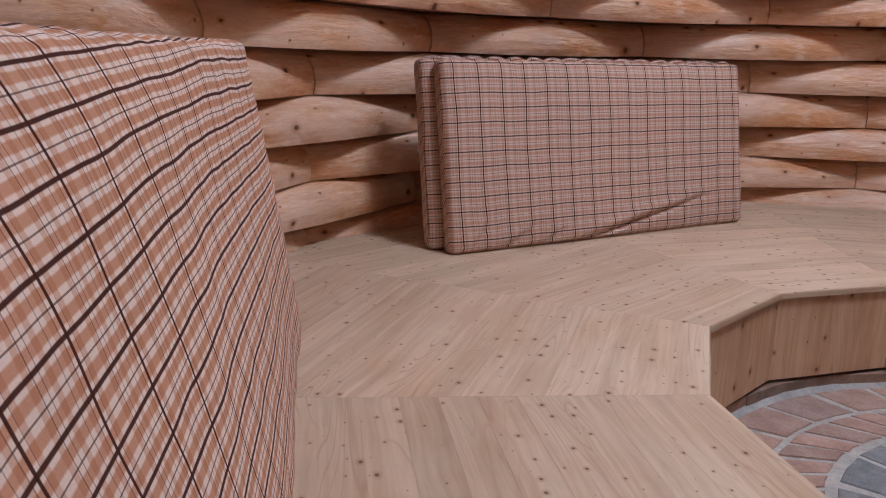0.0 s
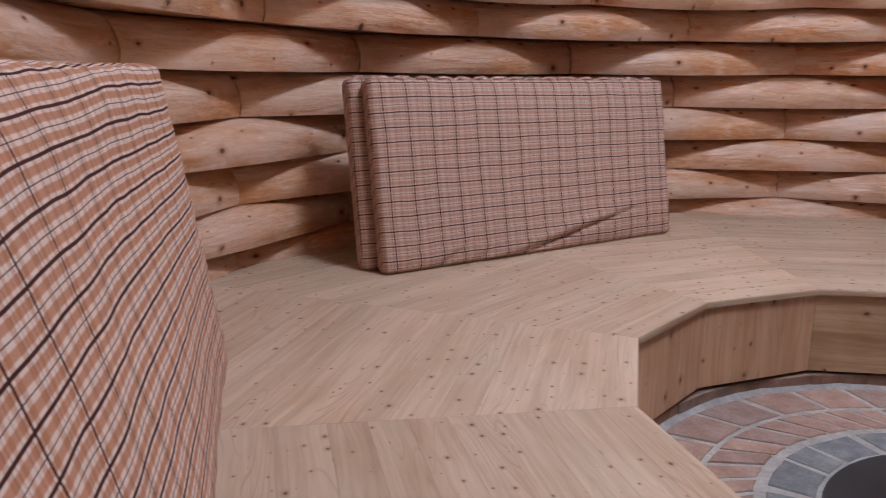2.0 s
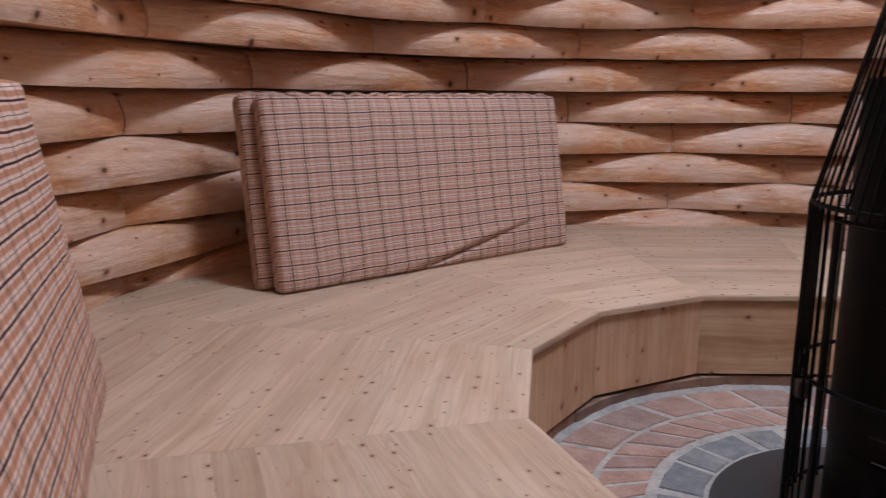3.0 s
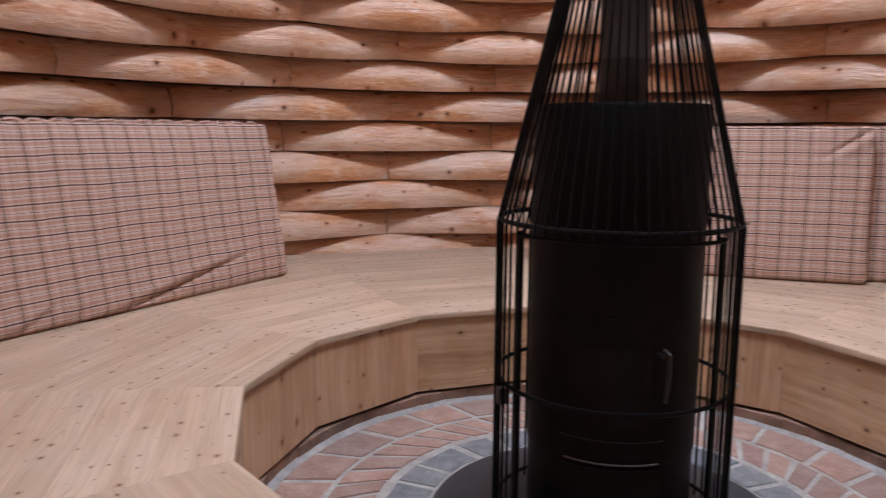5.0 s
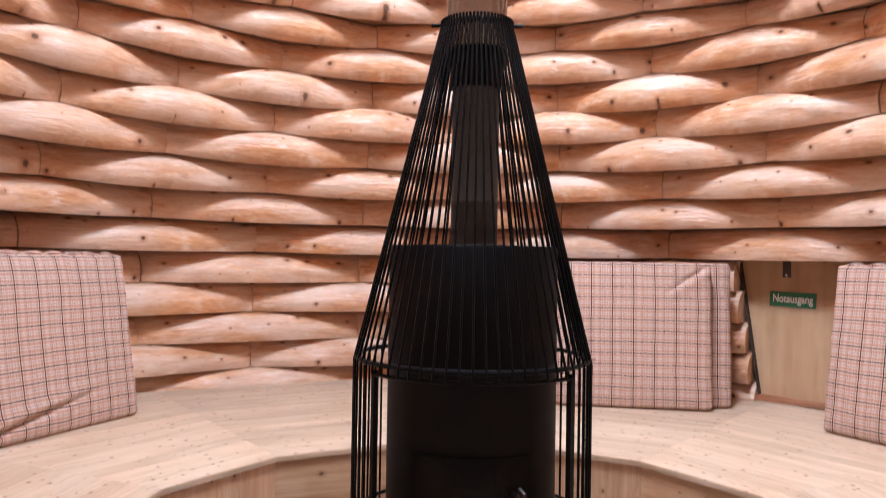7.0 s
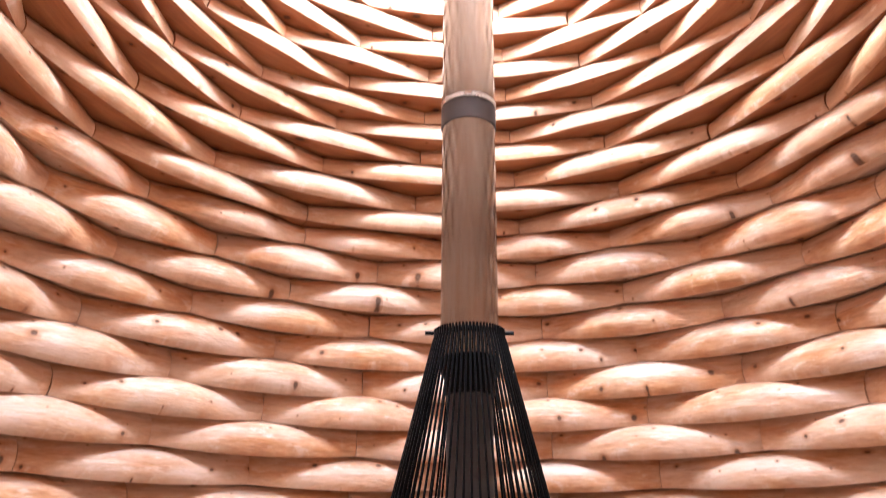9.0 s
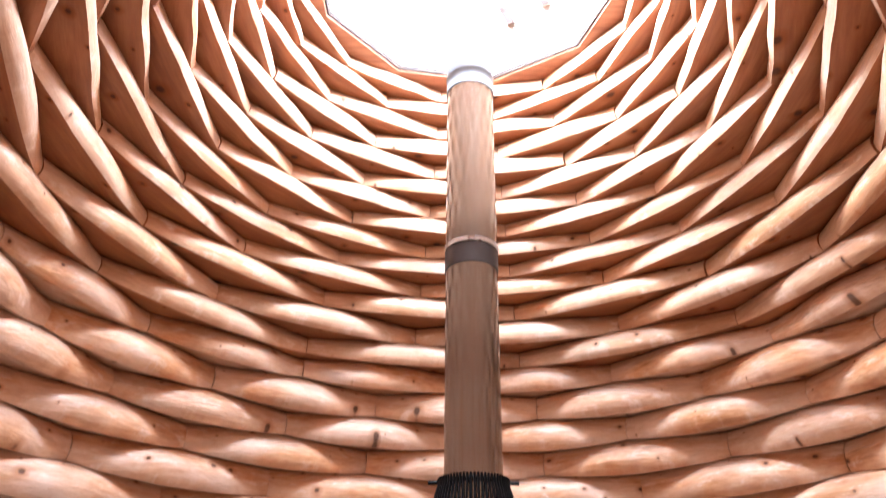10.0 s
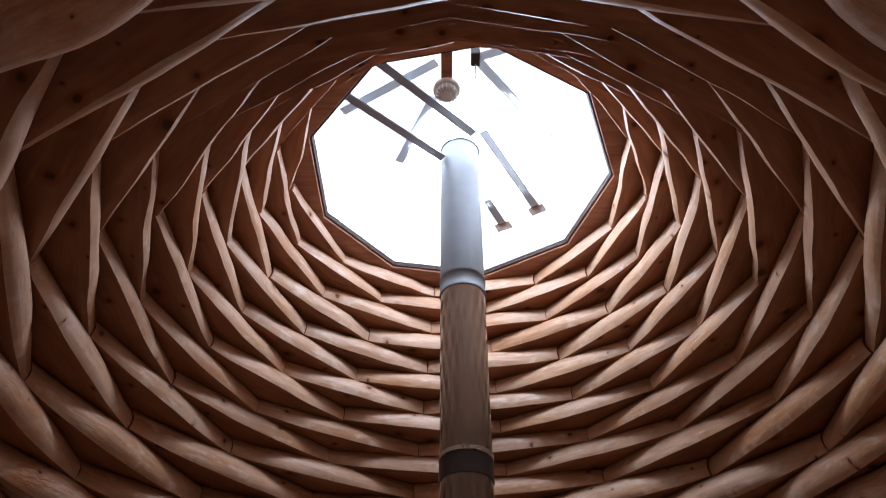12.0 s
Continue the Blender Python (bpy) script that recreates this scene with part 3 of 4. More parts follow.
# some mitres run askew, by so many degrees
TURNED = {0: 6.6, 1: 8.2, 8: 1.5, 11: -6.1, 12: -2.7}
long_panel_data = plank_mesh(bench_in, bench_in + 0.02, "riser_panel", LONG_PANEL_WOOD, 0.029, BENCH_Z - 0.027, 0.0, 0.0012)
panel_data = plank_mesh(bench_in, bench_in + 0.02, "riser_panel", PANEL_WOOD, 0.029, BENCH_Z - 0.027, 0.0, 0.0012)
lip_data = plank_mesh(bench_in - 0.0135, bench_in - 0.0095, "edge_strip", EDGE_WOOD, BENCH_Z - 0.026, BENCH_Z - 0.003, 0.001, 0.0)
for n in range(N_WALL):
    mid = pose(0, 0, 0, 0, 0, BENCH_FIRST + STEP_W / 2 + STEP_W * n)
    if n == 3:
        continue
    # fixed tone per section paints in the sheen that changes with grain direction
    tone = (1.0, 0.9, 0.99, 0.93, 1.02, 0.91, 0.97, 1.03, 0.94, 1.0, 0.9, 1.02, 0.95)[n]
    for me in plank_set(TURNED.get(n, 0.0), TURNED.get((n + 1) % N_WALL, 0.0)):
        part("plank", me, None, bench, m=mid).color = (tone, tone * 0.99, tone * 0.97, 1)
    part("riser_panel", long_panel_data if n in (0, 6, 7, 10) else panel_data, None, bench, "knotty spruce riser panel", m=mid)
    part("edge_strip", lip_data, None, bench, m=mid)
for edge, turn in ((3, 0.0115), (4, -0.0115)):
    bm = box(bmesh.new(), bench_in, 3.5, -0.009, 0.009, FLOOR, BENCH_Z - 0.028)
    m = pose(0, 0, 0, 0, 0, BENCH_FIRST + STEP_W * edge) @ Matrix.Translation((0, -turn, 0))
    part("end_panel", bm, PANEL_WOOD, bench, m=m)
# ---------------------------------------------------------------- stove
STOVE_TOP, STOVE_R = 1.491, 0.304
stove = tagged(new("stove"), "tall round black steel wood stove on a floor plate", "stove")
part("body", lathe(bmesh.new(), [(0.0, FLOOR + 0.006), (0.292, FLOOR + 0.006), (0.298, FLOOR + 0.02), (0.298, 0.285), (STOVE_R, 0.292), (STOVE_R, 1.066), (STOVE_R - 0.003, 1.069), (STOVE_R - 0.003, 1.073), (STOVE_R, 1.076), (STOVE_R, STOVE_TOP - 0.012), (STOVE_R - 0.008, STOVE_TOP), (0.0, STOVE_TOP)], 72), BLACK, stove, smooth=True)


def curved_plate(r0, r1, a0, a1, z0, z1, steps=20):
    return lathe(bmesh.new(), [(r0, z0), (r1, z0), (r1, z1), (r0, z1)], steps, True, a0, a1)


def closed(bm):
    bmesh.ops.holes_fill(bm, edges=[e for e in bm.edges if e.is_boundary], sides=8)
    return bm


door = part("door", closed(curved_plate(STOVE_R - 0.002, STOVE_R + 0.008, 232, 308, 0.385, 0.80)), BLACK, stove, smooth=False)
part("window", closed(curved_plate(STOVE_R + 0.004, STOVE_R + 0.0095, 243, 292, 0.43, 0.70)), SOOT_GLASS, door, "sooty curved stove glass")
part("handle", rod(bmesh.new(), [((STOVE_R + 0.02) * math.cos(radians(299)), (STOVE_R + 0.02) * math.sin(radians(299)), 0.70), ((STOVE_R + 0.045) * math.cos(radians(299.5)), (STOVE_R + 0.045) * math.sin(radians(299.5)), 0.69), ((STOVE_R + 0.05) * math.cos(radians(299)), (STOVE_R + 0.05) * math.sin(radians(299)), 0.61), ((STOVE_R + 0.045) * math.cos(radians(298)), (STOVE_R + 0.045) * math.sin(radians(298)), 0.53)], 0.008, 10), DULL_STEEL, door, "steel door handle", smooth=True)
part("handle_mount", rod(bmesh.new(), [((STOVE_R + k) * math.cos(radians(296)), (STOVE_R + k) * math.sin(radians(296)), 0.685) for k in (0.0, 0.045)], 0.007, 8), DULL_STEEL, door)
part("ash_drawer", closed(curved_plate(STOVE_R - 0.002, STOVE_R + 0.006, 236, 304, 0.1, 0.285)), BLACK, stove)
part("drawer_lip", rod(bmesh.new(), [((STOVE_R + 0.007) * math.cos(radians(240 + 2 * k)), (STOVE_R + 0.007) * math.sin(radians(240 + 2 * k)), 0.302) for k in range(31)], 0.0035, 8), COLLAR, stove, "worn bright edge of the ash drawer", smooth=True)
part("door_sill", rod(bmesh.new(), [((STOVE_R + 0.005) * math.cos(radians(236 + 2 * k)), (STOVE_R + 0.005) * math.sin(radians(236 + 2 * k)), 0.381) for k in range(35)], 0.0022, 6), BAND, stove)
part("front_seam", box(bmesh.new(), -0.0025, 0.0025, -STOVE_R - 0.0015, -STOVE_R + 0.004, 0.81, STOVE_TOP - 0.02), BLACK, stove)

# ---------------------------------------------------------------- flue
flue = tagged(new("flue_pipe"), "stainless stove pipe with collars rising to the skylight", "chimney")
part("inner_pipe", lathe(bmesh.new(), [(0.085, STOVE_TOP), (0.085, 1.64), (0.0865, 1.642), (0.0865, 1.65), (0.085, 1.652), (0.085, 2.1)], 48), DARK_PIPE, flue, "dark grey inner flue", smooth=True)
part("lower_collar", lathe(bmesh.new(), [(0.085, 2.06), (0.094, 2.062), (0.094, 2.12), (0.112, 2.15), (0.1125, 2.2), (0.11, 2.2)], 48), BLACK, flue, smooth=True)
part("insulated_pipe", lathe(bmesh.new(), [(0.11, 2.17), (0.11, 3.174)], 48), PIPE, flue, smooth=True)
part("middle_collar", lathe(bmesh.new(), [(0.11, 3.169), (0.1145, 3.171), (0.1145, 3.264), (0.111, 3.266)], 48), BAND, flue, "dark pipe collar", smooth=True)
part("middle_clamp", lathe(bmesh.new(), [(0.111, 3.266), (0.1165, 3.268), (0.1165, 3.287), (0.11, 3.289)], 48), STEEL, flue, "bright clamp ring", smooth=True)
part("upper_pipe", lathe(bmesh.new(), [(0.1115, 3.288), (0.1115, 4.155)], 48), PIPE, flue, smooth=True)
part("upper_collar", lathe(bmesh.new(), [(0.1115, 4.15), (0.116, 4.153), (0.116, 4.165), (0.114, 4.168), (0.1145, 4.24), (0.1165, 4.243), (0.1165, 4.255), (0.112, 4.258)], 48), COLLAR, flue, "bright pipe collar", smooth=True)
part("top_pipe", lathe(bmesh.new(), [(0.112, 4.256), (0.112, 5.27), (0.12, 5.272), (0.12, 5.29), (0.0, 5.29)], 48), COLLAR, flue, smooth=True)

# ---------------------------------------------------------------- stove guard
CAGE_R, NECK_R, CAGE_TOP, SHOULDER = 0.426, 0.13, 2.3, 1.093
guard = tagged(new("stove_guard"), "black steel rod cage round the stove, narrowing to the flue", "stove guard")


def guard_rod(n, total):
    ang = 360 * n / total
    c, s = math.cos(radians(ang)), math.sin(radians(ang))
    front = abs((ang - 270 + 180) % 360 - 180) < 51
    low = SHOULDER - 0.03 if front else FLOOR + 0.012
    pts = [(CAGE_R * c, CAGE_R * s, low), (CAGE_R * c, CAGE_R * s, SHOULDER - 0.012), ((CAGE_R - 0.008) * c, (CAGE_R - 0.008) * s, SHOULDER + 0.02), ((NECK_R + 0.008) * c, (NECK_R + 0.008) * s, CAGE_TOP - 0.045), (NECK_R * c, NECK_R * s, CAGE_TOP - 0.02), (NECK_R * c, NECK_R * s, CAGE_TOP + 0.006)]
    return rod(bmesh.new(), pts, 0.0043, 6)


for n in range(64):
    part("rod", guard_rod(n, 64), GUARD, guard, smooth=True)


def hoop(r, z, radius, a0=0.0, a1=360.0):
    k = 72
    return rod(bmesh.new(), [(r * math.cos(radians(a0 + (a1 - a0) * j / k)), r * math.sin(radians(a0 + (a1 - a0) * j / k)), z) for j in range(k + 1)], radius, 8)


part("hoop", hoop(CAGE_R - 0.009, SHOULDER, 0.009), GUARD, guard, smooth=True)
part("hoop", hoop(CAGE_R - 0.009, SHOULDER - 0.033, 0.007, 219, 321), GUARD, guard, smooth=True)
part("hoop", hoop(CAGE_R - 0.009, 0.519, 0.008), GUARD, guard, smooth=True)
part("hoop", hoop(CAGE_R - 0.009, 0.0, 0.008), GUARD, guard, smooth=True)
part("neck_hoop", hoop(NECK_R - 0.008, CAGE_TOP - 0.012, 0.008), GUARD, guard, smooth=True)
for ang in (219, 321):
    bm = box(bmesh.new(), CAGE_R - 0.022, CAGE_R - 0.004, -0.011, 0.011, FLOOR + 0.006, SHOULDER - 0.02, 0.003)
    part("post", bm, GUARD, guard, m=pose(0, 0, 0, 0, 0, ang))
for ang in (180, 0):
    bm = rod(bmesh.new(), [(NECK_R - 0.004, 0, CAGE_TOP - 0.004), (NECK_R + 0.037, 0, CAGE_TOP - 0.004)], 0.008, 8)
    part("clamp_ear", bm, GUARD, guard, m=pose(0, 0, 0, 0, 0, ang))
for z in (0.519, SHOULDER):
    part("bolt", rod(bmesh.new(), [(CAGE_R - 0.006, 0, z), (CAGE_R + 0.016, 0, z)], 0.007, 8), STEEL, guard, "bright bolt head", m=pose(0, 0, 0, 0, 0, 356))
part("latch", box(bmesh.new(), CAGE_R - 0.02, CAGE_R + 0.012, -0.02, 0.02, 0.44, 0.5, 0.004), BAND, guard, "dark latch of the guard", m=pose(0, 0, 0, 0, 0, 205))


# ---------------------------------------------------------------- mattresses
def soft_block(length, height, thick, seed, sag=0.0, folds=(), twist=0.0):
    """A padded block with rounded edges, a swollen face and creases: x along, y outwards, z up; the front is y = 0."""
    bm = bmesh.new()
    nx, nz, ny = 130, 64, 5
    r = 0.035
    cells = {}

    def vert(i, j, k):
        key = (i, j, k)
        if key in cells:
            return cells[key]
        x, y, z = (i / nx - 0.5) * length, j / ny * thick, k / nz * height
        c = Vector((max(-length / 2 + r, min(length / 2 - r, x)), max(r, min(thick - r, y)), max(r, min(height - r, z))))
        d = Vector((x, y, z)) - c
        p = c + d.normalized() * r if d.length > 1e-6 else Vector((x, y, z))
        e = min(i / nx, 1 - i / nx) * 2
        f = min(k / nz, 1 - k / nz) * 2
        swell = 0.016 * (1 - (1 - min(1, e * 4)) ** 2) * (1 - (1 - min(1, f * 3)) ** 2)
        wave = 0.012 * noise.noise((x * 1.7 + seed, z * 2.0, seed)) + 0.004 * noise.noise((x * 6, z * 6 + seed, 3.0))
        crease = 0.0
        for x0, z0, x1, z1, deep in folds:
            way = Vector(((x1 - x0) * length, (z1 - z0) * height))
            at = Vector((x + length / 2 - x0 * length, z - z0 * height))
            s = at.dot(way) / way.length_squared
            off = (at.x * way.y - at.y * way.x) / way.length
            if -0.1 < s < 1.1:
                crease += deep * (math.exp(-(off / 0.014) ** 2) - 0.6 * math.exp(-((off + 0.045) / 0.03) ** 2)) * max(0.0, math.sin(math.pi * (s + 0.1) / 1.2)) ** 0.7
        pucker = 0.003 * math.sin(x * 52 + 3 * noise.noise((x * 3, seed, 1))) * max(0, 1 - (height - z) / 0.035) + 0.004 * math.sin(z * 70) * max(0, 1 - (e * length / 2) / 0.05)
        sign = -1 if j == 0 else 1 if j == ny else 0
        p.y += sign * (swell + wave + pucker) + (crease if j == 0 else 0)
        p.z += pucker * 0.8 - sag * (1 - (2 * i / nx - 1) ** 2) * (k / nz)
        p.x += 0.006 * noise.noise((z * 5 + seed, y * 5, 7.0)) * (1 - min(1, e * 6))
        p.y += twist * (0.5 - x / length) * p.z / height
        cells[key] = bm.verts.new(p)
        return cells[key]

    for i in range(nx):
        for k in range(nz):
            bm.faces.new((vert(i, 0, k), vert(i + 1, 0, k), vert(i + 1, 0, k + 1), vert(i, 0, k + 1)))
            bm.faces.new((vert(i, ny, k), vert(i, ny, k + 1), vert(i + 1, ny, k + 1), vert(i + 1, ny, k)))
        for j in range(ny):
            bm.faces.new((vert(i, j, 0), vert(i, j + 1, 0), vert(i + 1, j + 1, 0), vert(i + 1, j, 0)))
            bm.faces.new((vert(i, j, nz), vert(i + 1, j, nz), vert(i + 1, j + 1, nz), vert(i, j + 1, nz)))
    for k in range(nz):
        for j in range(ny):
            bm.faces.new((vert(0, j, k), vert(0, j, k + 1), vert(0, j + 1, k + 1), vert(0, j + 1, k)))
            bm.faces.new((vert(nx, j, k), vert(nx, j + 1, k), vert(nx, j + 1, k + 1), vert(nx, j, k + 1)))
    return bm


def gathered_edge(length, height, thick, seed, twist):
    """The gathered hem along the back of the top edge, bunched into small scallops."""
    pts = []
    n = int(length / 0.012)
    for k in range(n + 1):
        x = (k / n - 0.5) * (length - 0.05)
        pts.append((x, thick - 0.04 + twist * (0.5 - x / length) + 0.004 * math.sin(x * 37), height - 0.006 + 0.02 * abs(math.sin(x * 24 + 1.5 * noise.noise((x * 2, seed, 0))))))
    return rod(bmesh.new(), pts, 0.011, 6)


def mattress(a, b, lean, label, cloth=None, thick=0.115, height=1.0, seed=1.0, folds=(), twist=0.0, hem=True):
    """Stands on the bench with its front foot from a to b, leaning outwards."""
    a, b = Vector((*a, BENCH_Z + 0.006)), Vector((*b, BENCH_Z + 0.006))
    way = (b - a).normalized()
    out = Vector((-way.y, way.x, 0))
    if out.dot(a + b) < 0:
        out = -out
    ob = tagged(new("mattress"), label, "mattress", "mattresses on the bench")
    length = (b - a).length
    cloth = cloth or CLOTH
    part("cover", soft_block(length, height, thick, seed, 0.004, folds, twist), cloth, ob, smooth=True)
    if hem:
        part("gathered_hem", gathered_edge(length, height, thick, seed, twist), cloth, ob, "gathered hem of the plaid cover", smooth=True)
    for x in (-length / 2 + 0.02, length / 2 - 0.02):
        bm = rod(bmesh.new(), [(x, thick - 0.02 + twist * (0.5 - x / length) * k / 30 + 0.004 * math.sin(k), 0.03 + (height - 0.06) * k / 30) for k in range(31)], 0.005, 6)
        part("side_seam", bm, cloth, ob, smooth=True)
    ob.matrix_world = Matrix.Translation((a + b) / 2) @ Matrix.Rotation(math.atan2(-out.x, out.y), 4, "Z") @ pose(0, 0, 0, -lean, 0, 0)
    return ob


mattress((-2.025, 1.855), (-2.745, -0.145), 9.5, "plaid mattress leaning on another one against the log wall", CLOTH_PALE, seed=1.3, folds=[(0.34, -0.02, 0.82, 0.18, 0.03), (0.05, 0.0, 0.13, 0.2, 0.012), (0.13, -0.02, 0.25, 0.11, 0.014), (0.24, -0.02, 0.34, 0.08, 0.012)])
mattress((-2.150, 1.880), (-2.885, -0.150), 9.0, "plaid mattress held between the log wall and another mattress", CLOTH_PALE, seed=4.1)
mattress((-2.357, -1.398), (-0.634, -2.76), 8.7, "orange plaid mattress standing on edge along the log wall", seed=7.7, twist=0.155, height=1.04, hem=False)
mattress((1.63, 2.325), (-0.50, 2.585), 6.5, "pale plaid mattress with a folded corner leaning on another", CLOTH_PALE, seed=9.2, folds=[(1.0, 0.99, 0.87, 0.8, 0.022), (0.3, -0.02, 0.5, 0.1, 0.014)], hem=False)
mattress((1.80, 2.445), (-0.33, 2.705), 6.5, "pale plaid mattress behind another one at the log wall", CLOTH_PALE, seed=11.9, hem=False)
mattress((3.15, -0.05), (2.095, 1.819), 7.5, "pale plaid mattress leaning beside the emergency hatch", CLOTH_PALE, seed=14.4)

# ---------------------------------------------------------------- assumed entrance passage, out of view
def local_box(name, x0, x1, y0, y1, z0, z1, mat, label, m):
    ob = tagged(part(name, box(bmesh.new(), x0, x1, y0, y1, z0, z1), mat), label, "wall", kind="structure")
    ob.matrix_world = m
    return ob


# unseen boxes added to close the doorway hole against outside light
passage = pose(0, 0, 0, 0, 0, (ENTRY[0] + ENTRY[1]) / 2)
local_box("wall_passage_1", 3.5, 5.2, -0.85, -0.75, FLOOR, 2.3, PLY, "plain boarded wall of the assumed, unseen entrance passage", passage)
local_box("wall_passage_2", 3.5, 5.2, 0.75, 0.85, FLOOR, 2.3, PLY, "plain boarded wall of the assumed, unseen entrance passage", passage)
local_box("wall_passage_3", 5.2, 5.3, -0.85, 0.85, FLOOR, 2.3, PLY, "plain boarded end of the assumed, unseen entrance passage", passage)
local_box("ceiling_passage", 3.55, 5.2, -0.75, 0.75, 2.13, 2.25, PLY, "plain boarded ceiling of the assumed, unseen entrance passage", passage)
local_box("floor_passage", 3.9, 5.2, -0.75, 0.75, FLOOR - 0.1, FLOOR - 0.01, MORTAR, "bare mortar floor of the assumed, unseen entrance passage", passage)

# ---------------------------------------------------------------- emergency hatch
hatch = tagged(new("emergency_hatch"), "pale plywood emergency hatch set into the log wall", "door")
HATCH = Matrix.Translation((3.56 * math.cos(radians(51)), 3.56 * math.sin(radians(51)), 0)) @ Matrix.Rotation(radians(51 - 90), 4, "Z")


def slab(points, y0, y1):
    bm = bmesh.new()
    f = [bm.verts.new((x, y0, z)) for x, z in points]
    g = [bm.verts.new((x, y1, z)) for x, z in points]
    bm.faces.new(f)
    bm.faces.new(g[::-1])
    n = len(points)
    for j in range(n):
        bm.faces.new((f[j], f[(j + 1) % n], g[(j + 1) % n], g[j]))
    return bm


# seen from inside, +x is on the right
part("panel", slab([(-0.122, 0.49), (0.43, 0.475), (0.5, 1.475), (-0.272, 1.475)], 0.0, 0.03), PLY, hatch)
part("sill", slab([(-0.15, 0.452), (0.44, 0.452), (0.44, 0.487), (-0.15, 0.497)], -0.045, 0.03), RED_WOOD, hatch, "reddish wooden sill")
part("jamb", slab([(-0.133, 0.489), (-0.125, 0.489), (-0.275, 1.475), (-0.283, 1.475)], -0.045, 0.03), FRAME_WOOD, hatch, "dark slanted jamb")
latch = part("latch", box(bmesh.new(), 0.02, 0.075, -0.014, -0.001, 1.35, 1.468, 0.003), BAND, hatch, "dark metal latch", m=pose(0, 0, 0))
part("screw", rod(bmesh.new(), [(0.047, -0.02, 1.365), (0.047, -0.012, 1.365)], 0.008, 8), STEEL, latch)
hatch.matrix_world = HATCH
sign = tagged(new("exit_sign"), "small green sign lettered Notausgang on plywood", "sign")
part("plate", box(bmesh.new(), -0.157, 0.157, -0.004, 0.0, -0.054, 0.054, 0.0015), GREEN, sign)
font = bpy.data.curves.new("lettering", "FONT")
font.body, font.size, font.align_x, font.align_y, font.extrude = "Notausgang", 0.068, "CENTER", "CENTER", 0.0006
font.offset = 0.0016
words = new("lettering", font)
me = bpy.data.meshes.new_from_object(words.evaluated_get(bpy.context.evaluated_depsgraph_get()))
bpy.data.objects.remove(words)
me.materials.clear()
me.materials.append(WHITE)
part("lettering", me, None, sign, "white lettering", m=pose(0, -0.0052, 0.004, 90, 0, 0) @ Matrix.Diagonal((0.84, 1.15, 1, 1)))
sign.matrix_world = HATCH @ pose(0.088, -0.003, 1.192, 0, 1.5, 0)

# ---------------------------------------------------------------- skylight
skylight = tagged(new("window_skylight"), "nine-sided glazed skylight with a reddish wooden frame", "skylight", kind="structure")


def nine(r_in, r_out, z0, z1, n):
    """One side of a nine-sided ring."""
    bm = bmesh.new()
    rows = []
    for a in (SKY_A + 40 * n, SKY_A + 40 * (n + 1)):
        rows.append([bm.verts.new((r * math.cos(radians(a)), r * math.sin(radians(a)), z)) for r, z in ((r_in + 0.5 * (z1 - z0), z0), (r_out, z0), (r_out, z1), (r_in, z1))])
    p, q = rows
    for j in range(4):
        bm.faces.new((p[j], q[j], q[(j + 1) % 4], p[(j + 1) % 4]))
    bm.faces.new(p[::-1])
    bm.faces.new(q)
    return bm


for n in range(9):
    part("window_frame", nine(SKY_R + 0.022, 1.45, 5.05, 5.061, n), RED_WOOD, skylight)
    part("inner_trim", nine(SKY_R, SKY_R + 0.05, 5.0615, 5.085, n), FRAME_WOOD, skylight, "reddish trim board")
bm = bmesh.new()
bm.faces.new([bm.verts.new((1.4 * math.cos(radians(SKY_A + 40 * n)), 1.4 * math.sin(radians(SKY_A + 40 * n)), 5.262)) for n in range(9)])
pane = part("pane", bm, pane_mat, skylight, "clear skylight pane")
pane.visible_shadow = False


def strut(p, q, width=0.05, foot=False, mat=None, label=""):
    """A flat steel bar with, where it shows, a foot pad."""
    p, q = Vector(p), Vector(q)
    ob = tagged(new("skylight_strut"), label or "grey steel bar under the skylight pane", "strut", "struts of the skylight")
    way = (q - p)
    bm = box(bmesh.new(), 0, way.length, -width / 2, width / 2, -0.006, 0.006, 0.002)
    m = Matrix.Translation(p) @ way.to_track_quat("X", "Z").to_matrix().to_4x4()
    part("bar", bm, mat or STRUT, ob, m=m)
    if foot:
        fm = Matrix.Translation(q) @ Matrix.Rotation(math.atan2(way.y, way.x), 4, "Z")
        part("foot", box(bmesh.new(), -0.02, 0.05, -0.05, 0.05, -0.012, -0.004, 0.002), GLARE_FOOT, ob, "small foot pad, washed pale with glare", m=fm)
        part("angle", box(bmesh.new(), -0.02, 0.02, -0.02, 0.02, -0.012, 0.03, 0.003), GLARE_FOOT, ob, m=fm)
    return ob


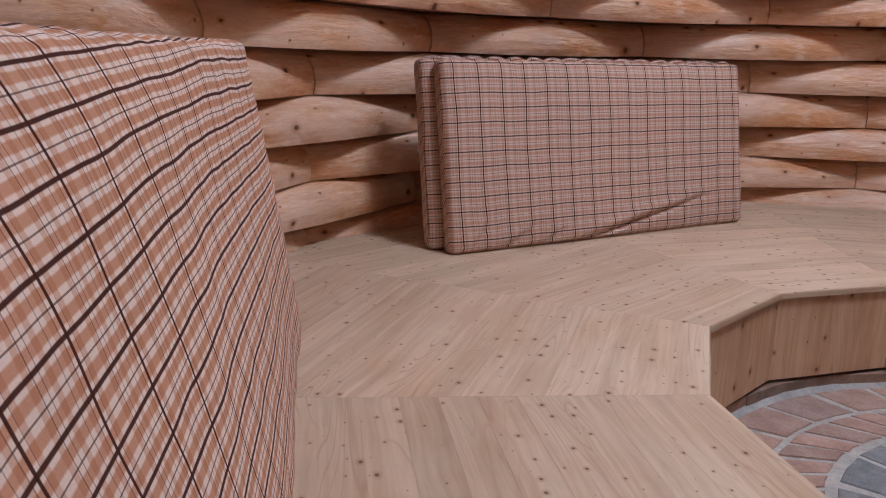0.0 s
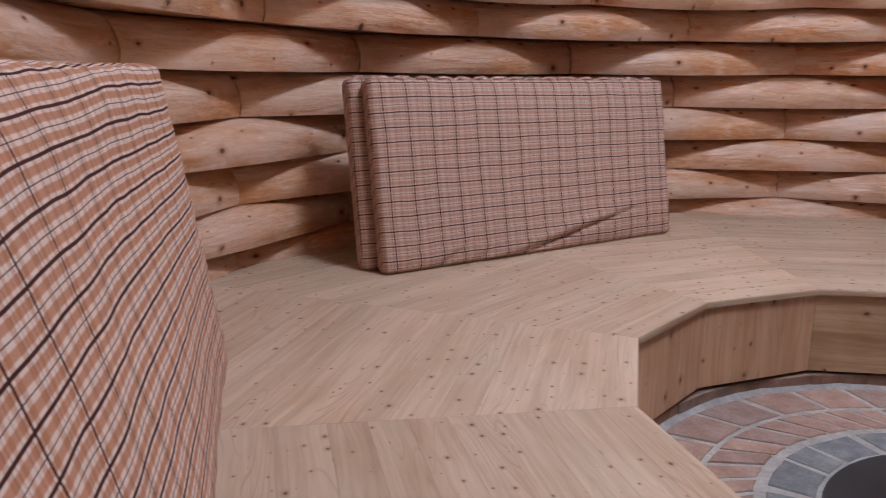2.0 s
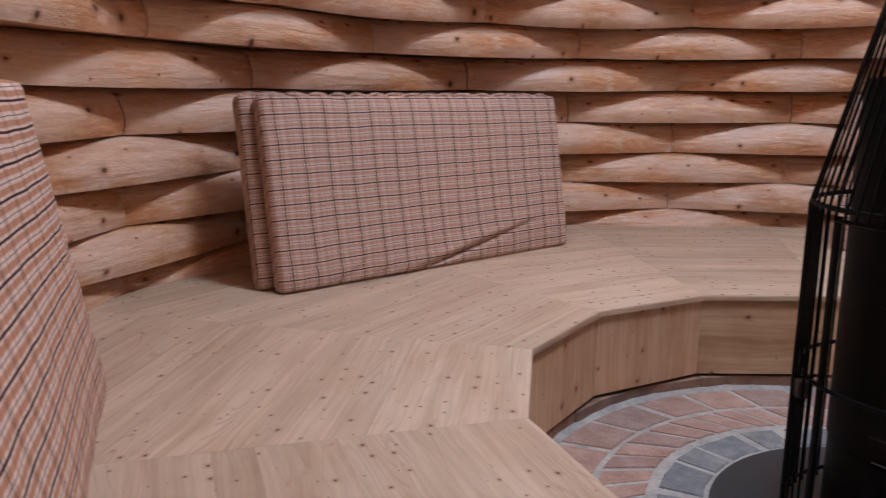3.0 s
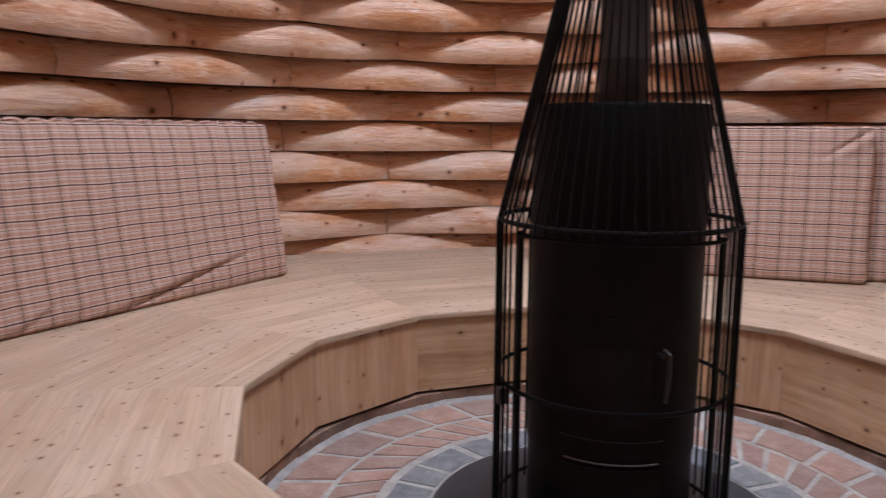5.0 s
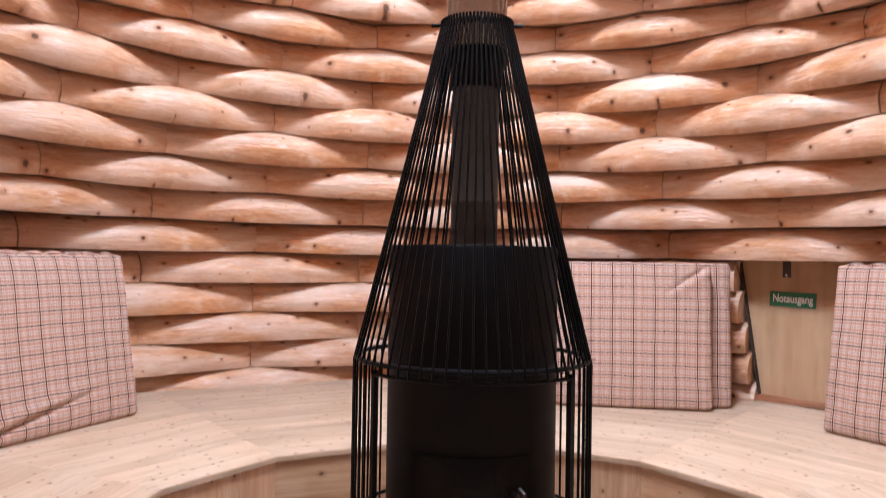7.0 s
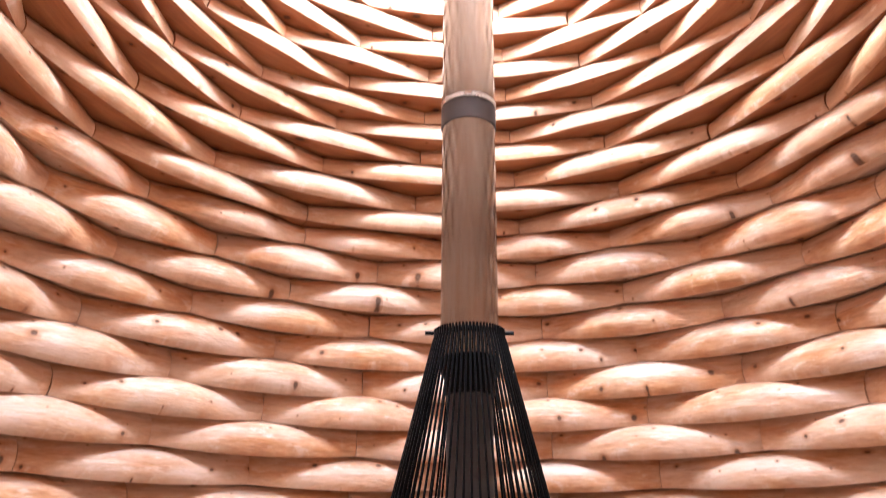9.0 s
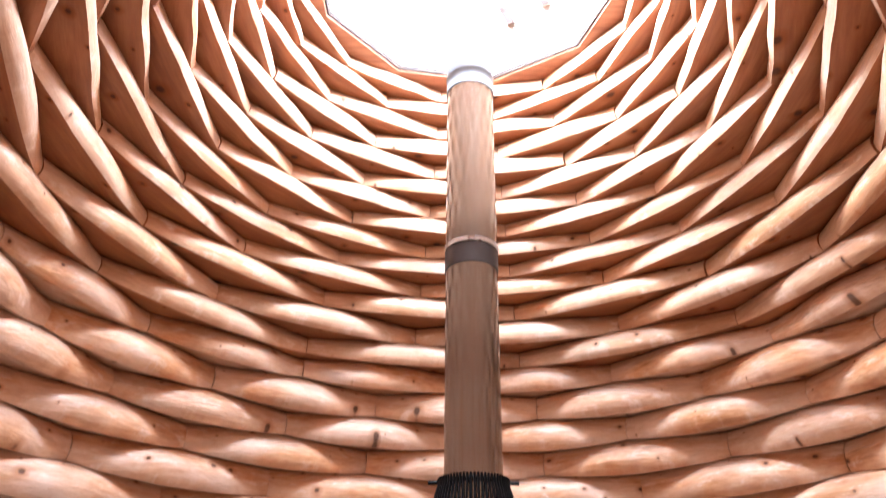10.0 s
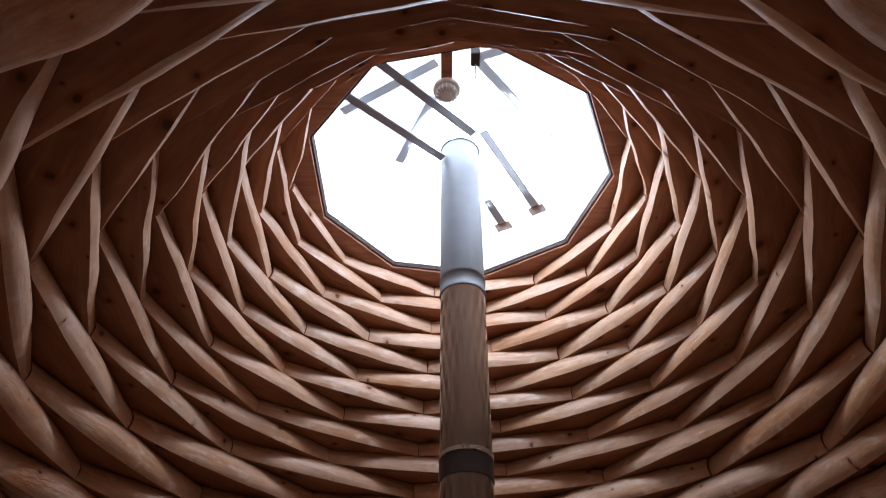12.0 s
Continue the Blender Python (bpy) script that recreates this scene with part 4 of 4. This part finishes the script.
strut((-0.47, -0.73, 5.17), (0.075, -0.24, 5.15), 0.05)
strut((-0.66, -0.52, 5.17), (-0.1, -0.065, 5.15), 0.05)
strut((0.125, -0.26, 5.15), (0.475, 0.33, 5.15), 0.05, True, GLARE_STRUT)
strut((0.17, 0.27, 5.15), (0.275, 0.475, 5.15), 0.05, True, GLARE_STRUT)
# the bars farther up, in the glare-paled colour
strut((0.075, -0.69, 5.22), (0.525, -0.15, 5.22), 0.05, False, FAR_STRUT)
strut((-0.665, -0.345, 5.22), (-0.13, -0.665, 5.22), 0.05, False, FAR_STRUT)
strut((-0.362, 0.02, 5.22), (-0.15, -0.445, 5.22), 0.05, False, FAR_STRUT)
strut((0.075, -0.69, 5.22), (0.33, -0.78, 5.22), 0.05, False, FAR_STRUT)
hook = tagged(new("skylight_opener"), "dark metal opener hanging at the skylight edge", "opener")
part("housing", box(bmesh.new(), 0.045, 0.095, -0.78, -0.70, 5.12, 5.18, 0.008), BAND, hook)
part("chain", rod(bmesh.new(), [(0.07, -0.72, 5.13), (0.072, -0.7, 5.09), (0.068, -0.69, 5.04)], 0.004, 6), STEEL, hook)

detector = tagged(new("smoke_detector"), "white round smoke detector on a wooden bracket", "smoke detector")
part("bracket", box(bmesh.new(), -0.03, 0.03, -0.3, 0.02, 0.03, 0.055, 0.003), RED_WOOD, detector, "reddish wooden bracket")
part("base", lathe(bmesh.new(), [(0.0, 0.03), (0.07, 0.03), (0.072, 0.024), (0.072, 0.006), (0.066, 0.0), (0.0, 0.0)], 40), WHITE, detector, smooth=True)
part("chamber", lathe(bmesh.new(), [(0.058, 0.002), (0.056, -0.02), (0.046, -0.034), (0.03, -0.04), (0.0, -0.041)], 36), GREY, detector, "grey slotted sensor chamber", smooth=True)
for k in range(16):
    part("grille_rib", box(bmesh.new(), 0.028, 0.058, -0.002, 0.002, -0.04, 0.002), WHITE, detector, m=pose(0, 0, 0, 0, 0, 22.5 * k))
part("cap", lathe(bmesh.new(), [(0.03, -0.04), (0.028, -0.046), (0.0, -0.047)], 24), WHITE, detector, smooth=True)
detector.matrix_world = pose(-0.078, -0.548, 5.12)
